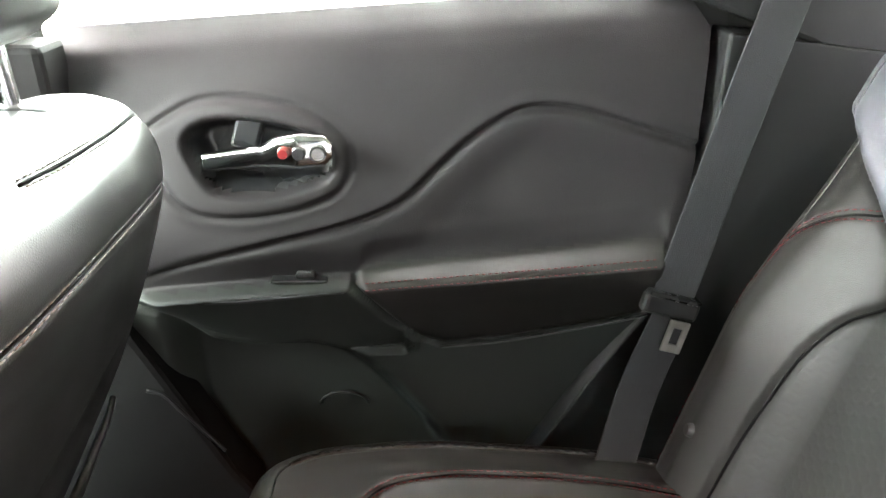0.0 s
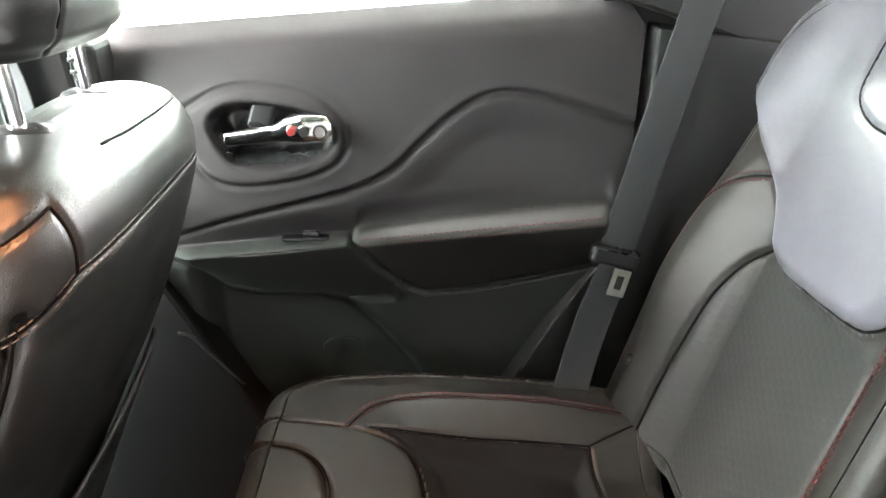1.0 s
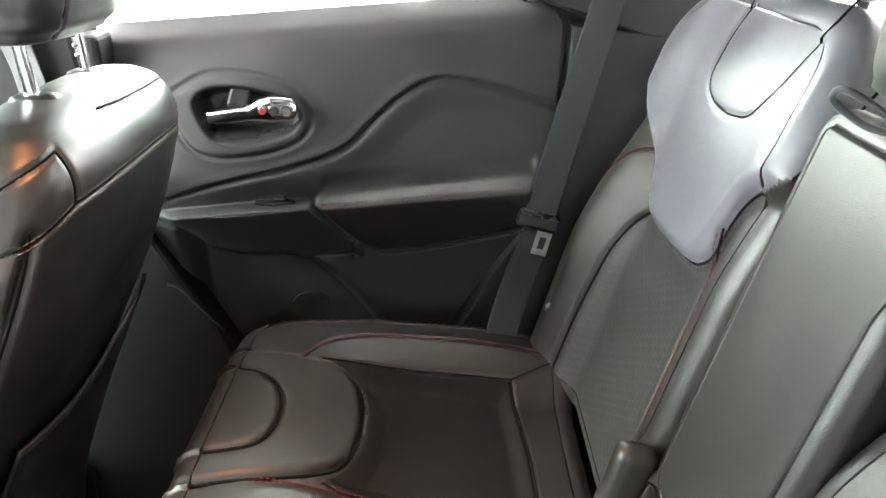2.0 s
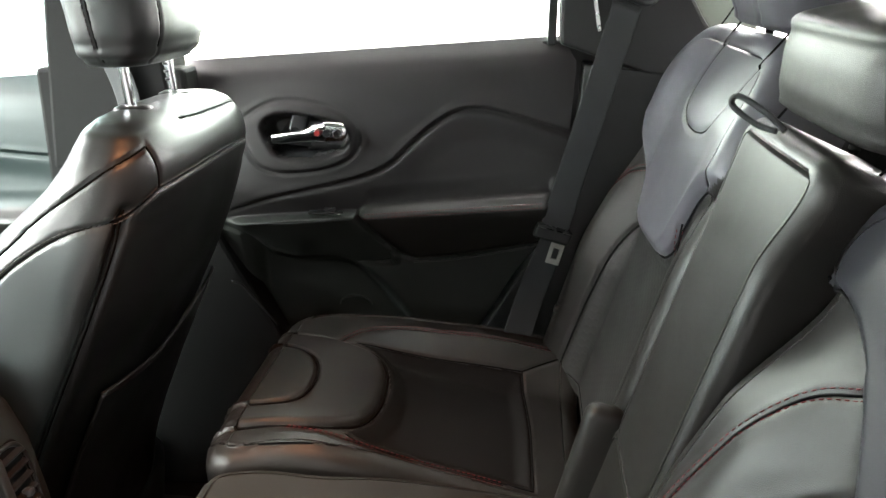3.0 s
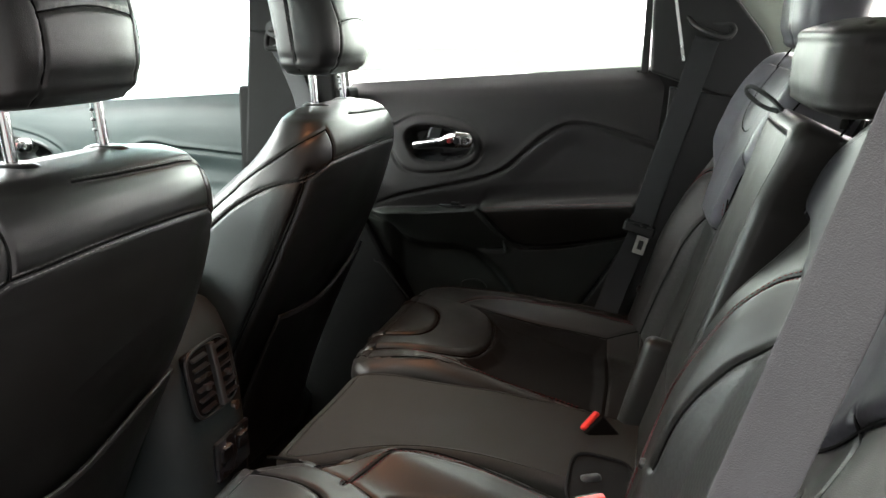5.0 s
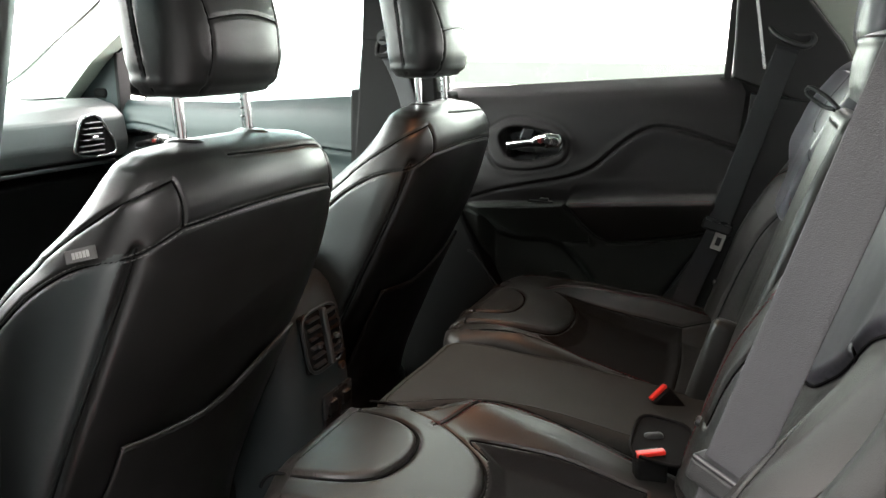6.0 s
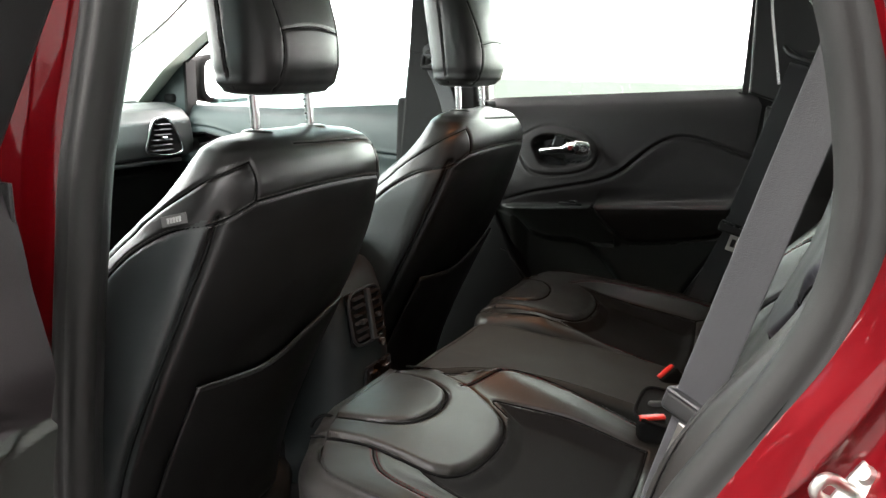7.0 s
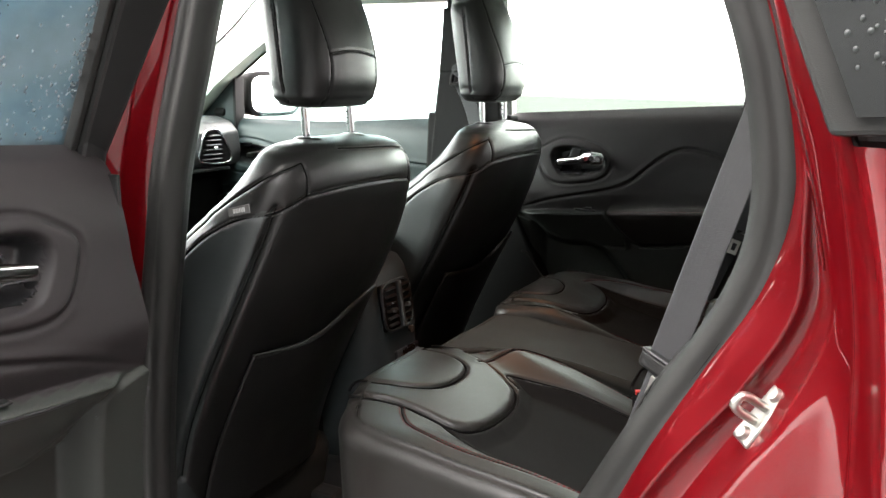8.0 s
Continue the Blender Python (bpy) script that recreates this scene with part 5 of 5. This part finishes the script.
for k in range(240):
    x, z, r = rng.uniform(0.48, 0.68), rng.uniform(1.30, 1.46), rng.uniform(0.0008, 0.0022)
    if x < 0.492 + (1.40 - z) * 0.42:
        continue
    ang = np.linspace(0, 2 * np.pi, 8, endpoint=False)
    ring = np.column_stack([x + r * np.cos(ang), np.full(8, -0.9182), z + r * 1.3 * np.sin(ang)])
    inner = np.column_stack([x + 0.6 * r * np.cos(ang), np.full(8, -0.9182 - 0.5 * r), z + 0.75 * r * np.sin(ang)])
    drops.append((np.vstack([ring, inner, [(x, -0.9182 - 0.65 * r, z)]]), [[i, (i + 1) % 8, 8 + (i + 1) % 8, 8 + i] for i in range(8)] + [[8 + i, 8 + (i + 1) % 8, 16] for i in range(8)]))
dv, df = merge(drops)
tagged(link("rain_drops", dv, df, DROP_SHADED, side), kind="stuff")

# far side: outer skin behind the rear door, closing the cabin; rear hatch and front bulkhead
shell("body_side_right", "red painted body side behind the rear door", "car body", [
    ("rear_quarter", prism([(0.30, 0.30), (1.45, 0.30), (1.45, 1.14), (0.57, 1.14), (0.30, 1.14)], "y", 0.80, 0.88, 0.01), PAINT),
    ("sill", rbox((2.9, 0.12, 0.16), 0.02, centre=(-0.8, 0.80, 0.34)), PAINT)])
shell("body_rear", "tailgate with rear window behind the bench", "car body", [
    ("tailgate", rbox((0.10, 1.5, 0.80), 0.02, centre=(1.45, 0, 0.70)), PLASTIC),
    ("load_floor", rbox((0.95, 1.30, 0.05), 0.01, centre=(0.97, 0, 0.72)), CARPET),
    ("load_cover", rbox((0.85, 1.20, 0.015), 0.004, centre=(1.0, 0, 1.10)), PLASTIC)])
shell("pillar_d_right", "pale rear pillar trim round the rear quarter window", "pillar", [
    ("trim", prism([(0.63, 1.14), (0.70, 1.22), (1.35, 1.30), (1.45, 1.14)], "y", 0.66, 0.74, 0.01), PALE),
    ("upper_trim", prism([(0.60, 1.50), (0.66, 1.60), (1.45, 1.60), (1.45, 1.50)], "y", 0.64, 0.74, 0.01), PALE),
    ("post", prism([(1.10, 1.28), (1.05, 1.52), (1.30, 1.52), (1.40, 1.28)], "y", 0.66, 0.74, 0.01), PALE)])
shell("sill_left", "black door sill plate of the open doorway", "sill", [
    ("plate", rbox((0.60, 0.10, 0.03), 0.008, centre=(-0.08, -0.66, 0.40)), PLASTIC),
    ("outer_sill", rbox((2.4, 0.10, 0.16), 0.02, centre=(-0.9, -0.80, 0.32)), PAINT)])
shell("body_rear_left", "dark inner rear quarter trim beside the bench", "car body", [
    ("inner_trim", prism([(0.48, 0.42), (1.45, 0.42), (1.45, 1.24), (0.56, 1.24), (0.53, 1.05), (0.42, 0.80)], "y", -0.70, -0.64, 0.01), PLASTIC),
    ("upper_trim", prism([(0.54, 1.24), (0.60, 1.24), (0.55, 1.55), (0.44, 1.55)], "y", -0.72, -0.62, 0.01), PLASTIC)])

# door striker on the rear jamb
striker = thing("door_striker", "plated steel door striker bolted to the red jamb", "door striker", at=(0.488, -0.762, 0.995))
along, outward = Vector((0.511, 0.230, 0.828)).normalized(), Vector((-0.599, -0.596, 0.534)).normalized()
face = Matrix((along.cross(outward), -outward, along)).transposed().to_4x4()
plate = part("base_plate", rbox((0.026, 0.020, 0.066), 0.004, 3, m=face @ Matrix.Translation((0, 0.0075, 0))), STEEL, striker)
for s in (-1, 1):
    bm = bmesh.new()
    bmesh.ops.create_cone(bm, cap_ends=True, segments=18, radius1=0.0075, radius2=0.0055, depth=0.005)
    bmesh.ops.transform(bm, matrix=face @ Matrix.Translation((0.0, -0.005, 0.023 * s)) @ Matrix.Rotation(radians(90), 4, "X"), verts=bm.verts)
    part("bolt", bm, STEEL, striker)
loop = curve([(0, 0, 0.008), (0, -0.014, 0.008), (0, -0.026, 0.008), (0, -0.033, 0.005), (0, -0.034, 0.0), (0, -0.033, -0.005), (0, -0.026, -0.008), (0, -0.014, -0.008), (0, 0, -0.008)], 0.002)
loop = np.array([face @ Vector(p) for p in loop])
lv, lf = tube(loop, 0.0045, 12)
link("loop", lv, lf, STEEL, striker)


# ---- belts ----
def ribbon(points, widths, normal, thick=0.0018, step=0.012):
    p = curve(points, step)
    t = np.gradient(p, axis=0)
    t /= np.linalg.norm(t, axis=1, keepdims=True)
    n = np.asarray(normal, float)
    n = n / np.linalg.norm(n) if n.ndim == 1 else n
    w = np.cross(t, n)
    w /= np.linalg.norm(w, axis=1, keepdims=True)
    nn = np.cross(w, t)
    s = np.linspace(0, 1, len(p))
    half = np.interp(s, np.linspace(0, 1, len(widths)), widths) / 2
    across = np.linspace(-1, 1, 43)
    prof = [(a, 1.0 - 0.6 * abs(a) ** 8 + 0.03 * np.cos(7 * np.pi * a)) for a in across] + [(a, -1.0 + 0.6 * abs(a) ** 8) for a in across[::-1]]
    rings = [np.array([p[k] + w[k] * half[k] * a + nn[k] * thick / 2 * h for a, h in prof]) for k in range(len(p))]
    v, f, c0, c1 = loft(rings)
    return v, [*f.tolist(), *c0.tolist(), *c1.tolist()]


def belt(name, lab, y_sign, top, mid, low, normal):
    b = thing(name, lab, "seat belt", "rear seat belts")
    v, f = ribbon([top, (np.asarray(top) * 0.5 + np.asarray(mid) * 0.5 + (0, 0.004 * y_sign, 0)), mid], [0.047, 0.048, 0.048], normal)
    link("shoulder_webbing", v, f, WEB, b)
    v, f = ribbon([np.asarray(mid) + (0.002, -0.006 * y_sign, -0.01), (np.asarray(mid) * 0.5 + np.asarray(low) * 0.5) + (0, 0.006 * y_sign, 0), low], [0.046, 0.048, 0.048], normal)
    link("lap_webbing", v, f, WEB, b)
    d = Vector(np.asarray(top) - np.asarray(mid)).normalized()
    x = d.cross(Vector(normal)).normalized()
    if x.x < 0:
        x = -x
    y = d.cross(x)
    m = Matrix((x, y, d)).transposed().to_4x4()
    m.translation = mid
    bar = part("tongue_bar", rbox((0.066, 0.016, 0.024), 0.006, 3, m=m), PLASTIC, b)
    part("bar_lip", rbox((0.060, 0.022, 0.006), 0.0025, 2, m=m @ Matrix.Translation((0, 0, 0.012))), SMOOTH, bar)
    bm = bmesh.new()
    for sx, cx, sz, cz in ((0.007, -0.0085, 0.034, 0), (0.007, 0.0085, 0.034, 0), (0.024, 0, 0.009, 0.0145), (0.024, 0, 0.010, -0.0135)):
        o = rbox((sx, 0.003, sz), 0.001, 1, centre=(cx, 0, cz))
        me = bpy.data.meshes.new("tmp")
        o.to_mesh(me)
        bm.from_mesh(me)
        o.free()
        bpy.data.meshes.remove(me)
    bmesh.ops.transform(bm, matrix=Matrix.Translation(Vector(normal).normalized() * 0.014) @ m @ Matrix.Translation((0.012, 0, -0.030)), verts=bm.verts)
    part("tongue", bm, STEEL, b, "bright steel belt tongue")
    return b


right_belt = belt("seat_belt", "dark grey rear seat belt hanging from its pillar guide", 1, (0.374, 0.668, 1.305), (0.268, 0.634, 0.925), (0.205, 0.575, 0.735), (0.10, -0.97, 0.15))
left_belt = belt("seat_belt", "dark grey rear seat belt beside the open doorway", -1, (0.472, -0.55, 1.385), (0.351, -0.550, 0.950), (0.306, -0.575, 0.73), (-0.42, -0.87, 0.25))
for y, b in ((0.70, right_belt),):
    gv, gf = tube(curve([(0.325, y, 1.365), (0.345, y - 0.02, 1.335), (0.372, y - 0.032, 1.318), (0.405, y - 0.03, 1.308), (0.422, y - 0.02, 1.318), (0.416, y - 0.014, 1.332), (0.385, y - 0.012, 1.334), (0.35, y - 0.004, 1.36)], 0.004, True), 0.0065, 10, closed=True)
    link("guide_ring", gv, gf, SMOOTH, b)
    bm = bmesh.new()
    bmesh.ops.create_cone(bm, cap_ends=True, segments=24, radius1=0.022, radius2=0.018, depth=0.02)
    bmesh.ops.transform(bm, matrix=look((0.335, y - 0.005, 1.362), (0.335, y + 1, 1.362)), verts=bm.verts)
    part("anchor_cap", bm, PLASTIC, b)

# belt of the passenger seat on the centre pillar
front_belt = thing("seat_belt", "black front seat belt hanging from the centre pillar", "seat belt", at=(-0.527, 0.640, 1.295))
v, f = ribbon([(0.004, -0.010, 0.0), (0.035, -0.006, -0.06), (0.062, -0.004, -0.15), (0.072, -0.004, -0.32)], [0.044, 0.047, 0.047], (-0.2, -0.97, 0.1))
link("shoulder_webbing", v, f, WEB, front_belt)
gv, gf = tube(curve([(-0.022, 0, 0.018), (0.0, -0.012, 0.028), (0.026, -0.014, 0.008), (0.030, -0.014, -0.012), (0.004, -0.014, -0.012), (-0.022, -0.008, -0.010)], 0.004, True), 0.006, 10, closed=True)
link("guide_ring", gv, gf, PILLAR_TRIM, front_belt)
bm = bmesh.new()
bmesh.ops.create_cone(bm, cap_ends=True, segments=24, radius1=0.022, radius2=0.017, depth=0.024)
bmesh.ops.transform(bm, matrix=look((-0.006, 0.002, 0.030), (-0.006, 1, 0.030)), verts=bm.verts)
part("anchor_cap", bm, PLASTIC, front_belt)


def buckle(end_a, end_b, down, lab):
    """end_a, end_b: ends of the release button; down: the way the body runs from it."""
    end_a, end_b = Vector(end_a), Vector(end_b)
    mid = (end_a + end_b) / 2
    b = thing("belt_buckle", lab, "belt buckle", "belt buckles", at=mid)
    x = (end_b - end_a).normalized()
    z = -Vector(down)
    y = z.cross(x).normalized()
    z = x.cross(y)
    m = Matrix((x, y, z)).transposed().to_4x4()
    w = (end_b - end_a).length
    part("body", rbox((w + 0.004, 0.020, 0.062), 0.005, 3, m=m @ Matrix.Translation((0, 0, -0.034))), BLACK, b)
    part("release_button", rbox((w, 0.012, 0.007), 0.0025, 2, m=m), RED, b, "red release button")
    part("tongue_slot", rbox((w * 0.7, 0.003, 0.004), 0.001, 1, m=m @ Matrix.Translation((0, 0.0085, 0.0))), SMOOTH, b)
    return b


buckle((0.2155, 0.078, 0.742), (0.236, 0.098, 0.763), (0.62, 0.15, -0.75), "black belt buckle with red button leaning between the cushions")
buckle((0.2265, -0.147, 0.755), (0.2635, -0.126, 0.757), (0.05, 0.05, -1.0), "black belt buckle with red button in its well")
part("buckle_guide", rbox((0.030, 0.016, 0.016), 0.007, 4, m=Matrix.Translation((0.243, -0.092, 0.758)) @ Matrix.Rotation(0.5, 4, "Z")), PLASTIC, bench)


# ---- centre console ----
console = thing("centre_console", "black centre console with rear air vents", "console")
secs = []
for z, xr, hw in ((0.36, -0.335, 0.105), (0.50, -0.335, 0.110), (0.65, -0.338, 0.113), (0.75, -0.345, 0.114), (0.83, -0.358, 0.113), (0.875, -0.375, 0.110), (0.895, -0.390, 0.104), (0.903, -0.41, 0.090)):
    q = superellipse((xr - 0.80) / 2, 0, (xr + 0.80) / 2, hw, 5.0, 120)
    secs.append(np.column_stack([q, np.full(120, z)]))
v, f, c0, c1 = loft(secs)
link("body", v, [*f.tolist(), *c0.tolist(), *c1.tolist()], CONSOLE, console)
part("armrest_lid", rbox((0.34, 0.20, 0.05), 0.02, 3, centre=(-0.60, 0, 0.925)), LEATHER, console)
tilt = Matrix.Translation((-0.350, -0.012, 0.802)) @ Euler((0, radians(-10), 0)).to_matrix().to_4x4()
rim = superellipse(0, 0, 0.060, 0.054, 4.5, 60)
pts = np.array([tilt @ Vector((0.004, a, b)) for a, b in rim])
rv, rf = tube(pts, 0.003, 8, closed=True)
vent = link("vent_frame", rv, rf, SMOOTH, console)
part("vent_well", rbox((0.012, 0.115, 0.105), 0.02, 3, m=tilt @ Matrix.Translation((-0.002, 0, 0))), BLACK, console)
part("divider", rbox((0.012, 0.012, 0.104), 0.003, 2, m=tilt @ Matrix.Translation((0.008, 0.008, 0))), GREY, vent)
for s in (-0.026, 0.036):
    for k in range(6):
        part("slat", rbox((0.010, 0.040, 0.0035), 0.001, 1, m=tilt @ Matrix.Translation((0.006, s, -0.04 + 0.016 * k)) @ Matrix.Rotation(radians(25), 4, "Y")), SMOOTH, vent)
    part("slider", rbox((0.012, 0.010, 0.010), 0.003, 2, m=tilt @ Matrix.Translation((0.010, s, -0.008))), GREY, vent)
bm = bmesh.new()
bmesh.ops.create_cone(bm, cap_ends=True, segments=20, radius1=0.008, radius2=0.007, depth=0.008)
bmesh.ops.transform(bm, matrix=look((-0.334, 0.03, 0.737), (-0.2, 0.03, 0.74)), verts=bm.verts)
part("vent_knob", bm, SILVER, console)
part("socket_panel", rbox((0.008, 0.10, 0.07), 0.01, 3, centre=(-0.334, 0.012, 0.665)), SMOOTH, console)
for y in (-0.012, 0.036):
    part("socket", rbox((0.010, 0.030, 0.022), 0.003, 2, centre=(-0.331, y, 0.672)), BLACK, console)
    part("socket_rim", rbox((0.011, 0.022, 0.003), 0.001, 1, centre=(-0.330, y, 0.685)), SILVER, console)


# ---- dashboard and front of the cabin ----
dash = thing("dashboard", "dark grey dashboard with silver framed air vent", "dashboard")
prof = [(-1.95, 1.12), (-1.70, 1.150), (-1.50, 1.155), (-1.44, 1.140), (-1.405, 1.105), (-1.395, 1.04), (-1.405, 0.995), (-1.44, 0.985), (-1.95, 0.985)]
part("upper_pad", prism(prof, "y", -0.69, 0.69, 0.008), GREY, dash)
prof = [(-1.95, 0.975), (-1.50, 0.975), (-1.46, 0.94), (-1.50, 0.70), (-1.62, 0.50), (-1.95, 0.45)]
part("lower_panel", prism(prof, "y", -0.69, 0.69, 0.008), BLACK, dash)
part("seam_strip", rbox((0.02, 1.28, 0.012), 0.003, centre=(-1.415, 0, 0.982)), SMOOTH, dash)
VENT = [(0.480, 1.020), (0.488, 1.058), (0.508, 1.104), (0.535, 1.117), (0.566, 1.116), (0.598, 1.082), (0.624, 1.042), (0.628, 1.012), (0.600, 1.003), (0.53, 1.006)]
vp = curve([(-1.392, y, z) for y, z in VENT], 0.006, True)
rv, rf = tube(vp, 0.0045, 8, closed=True)
dvent = link("vent_frame", rv, rf, CHROME, dash, "silver vent frame")
part("vent_well", prism([(0.556 + 0.97 * (y - 0.556), z) for y, z in VENT], "x", -1.40, -1.392), BLACK, dash)
for k in range(6):
    part("slat", rbox((0.02, 0.086 - 0.006 * k, 0.003), 0.001, 1, centre=(-1.388, 0.534 + 0.002 * k, 1.020 + 0.0155 * k)), SMOOTH, dvent)
part("slider", rbox((0.02, 0.02, 0.008), 0.002, 1, centre=(-1.382, 0.54, 1.058)), SILVER, dvent)
part("defroster_grille", rbox((0.06, 0.10, 0.004), 0.001, centre=(-1.60, 0.58, 1.156)), SMOOTH, dash)
shell("bulkhead", "dark front bulkhead under the windscreen", "bulkhead", [("panel", rbox((0.05, 1.5, 0.80), 0.01, centre=(-1.98, 0, 0.72)), PLASTIC)])

# windscreen edge seal running up beside the pillar
ws = thing("windscreen", "clear windscreen with a thin black edge seal", "windscreen", kind="structure")
gv, gf = tube(curve([(-1.86, 0.642, 1.165), (-1.733, 0.640, 1.226), (-1.586, 0.638, 1.316), (-1.404, 0.638, 1.430), (-1.27, 0.638, 1.540), (-1.19, 0.63, 1.60)]), 0.004, 6)
link("edge_seal", gv, gf, RUBBER, ws)
gv, gf = tube(curve([(-1.86, -0.642, 1.165), (-1.733, -0.640, 1.226), (-1.586, -0.638, 1.316), (-1.404, -0.638, 1.430), (-1.27, -0.638, 1.540), (-1.19, -0.63, 1.60)]), 0.004, 6)
link("edge_seal", gv, gf, RUBBER, ws)
link("pane", [(-1.82, -0.66, 1.15), (-1.82, 0.66, 1.15), (-1.10, 0.55, 1.59), (-1.10, -0.55, 1.59)], [[0, 1, 2, 3]], SCREEN, ws, smooth=False)

# door mirror outside the far front window
mirror = thing("door_mirror", "black door mirror outside the front window", "door mirror", at=(-1.452, 0.935, 1.230))
secs = []
for x, k in ((-0.10, 0.35), (-0.085, 0.7), (-0.05, 0.95), (0.0, 1.0), (0.012, 0.98)):
    q = superellipse(0, 0, 0.150 * k, 0.083 * k, 4.5, 40)
    secs.append(np.column_stack([np.full(40, x), q[:, 0], q[:, 1]]))
v, f, c0, c1 = loft(secs)
link("housing", v, [*f.tolist(), *c0.tolist(), *c1.tolist()], BLACK, mirror)
q = superellipse(0, 0, 0.134, 0.067, 4.5, 40)
gv = np.vstack([np.column_stack([np.full(40, 0.0135), q[:, 0], q[:, 1]])])
link("mirror_glass", gv, [list(range(40))], MIRROR, mirror, smooth=False)
part("arm", rbox((0.05, 0.12, 0.030), 0.012, 3, centre=(-0.05, -0.18, -0.062)), BLACK, mirror)

# side windows
for nm, poly, s in (("window_1", [(-0.40, 1.18), (0.26, 1.22), (0.26, 1.56), (-0.42, 1.56)], 1), ("window_2", [(-1.42, 1.12), (-0.64, 1.15), (-0.62, 1.56), (-1.05, 1.56), (-1.28, 1.30)], 1), ("window_3", [(-1.42, 1.12), (-0.42, 1.15), (-0.36, 1.56), (-1.05, 1.56), (-1.28, 1.30)], -1)):
    w = thing(nm, "clear side window of the car", "window", kind="structure")
    p = part("pane", prism(poly, "y", *sorted((0.768 * s, 0.772 * s))), PRIVACY if nm == "window_1" else SCREEN, w)

# ---- surroundings ----
wall = thing("building", "blue-grey building wall beyond the open door, with unseen walls added to block light", "building", kind="structure")
part("wall", rbox((0.4, 2.6, 3.0), 0.02, centre=(-12.0, -6.8, 1.5)), WALL, wall)

shell("door_gap_right", "black door seal and jamb behind the rear door edge", "seal", [
    ("jamb", prism([(0.24, 1.242), (0.262, 1.19), (0.25, 0.98), (0.22, 0.914), (0.15, 0.81), (0.06, 0.67), (-0.04, 0.50), (-0.08, 0.36), (0.10, 0.36), (0.16, 0.60), (0.24, 0.76), (0.34, 0.92), (0.38, 1.19), (0.36, 1.25)], "y", 0.735, 0.80, 0.004), RUBBER)])
# Unseen wall on the open side, added to cut sky light and reflections.
part("wall", rbox((21.4, 0.4, 5.5), 0.02, centre=(6.3, -5.6, 2.75)), SHADE_WALL, wall)
# Unseen tall wall at the rear, added to keep sky off the door.
part("wall", rbox((0.4, 6.8, 10.4), 0.02, centre=(5.2, -2.0, 5.2)), SHADE_WALL, wall)
shell("dome_lamp", "small warm dome lamp in the headlining", "lamp", [
    ("housing", rbox((0.19, 0.10, 0.012), 0.004, centre=(-0.08, 0, 1.597)), PALE)])
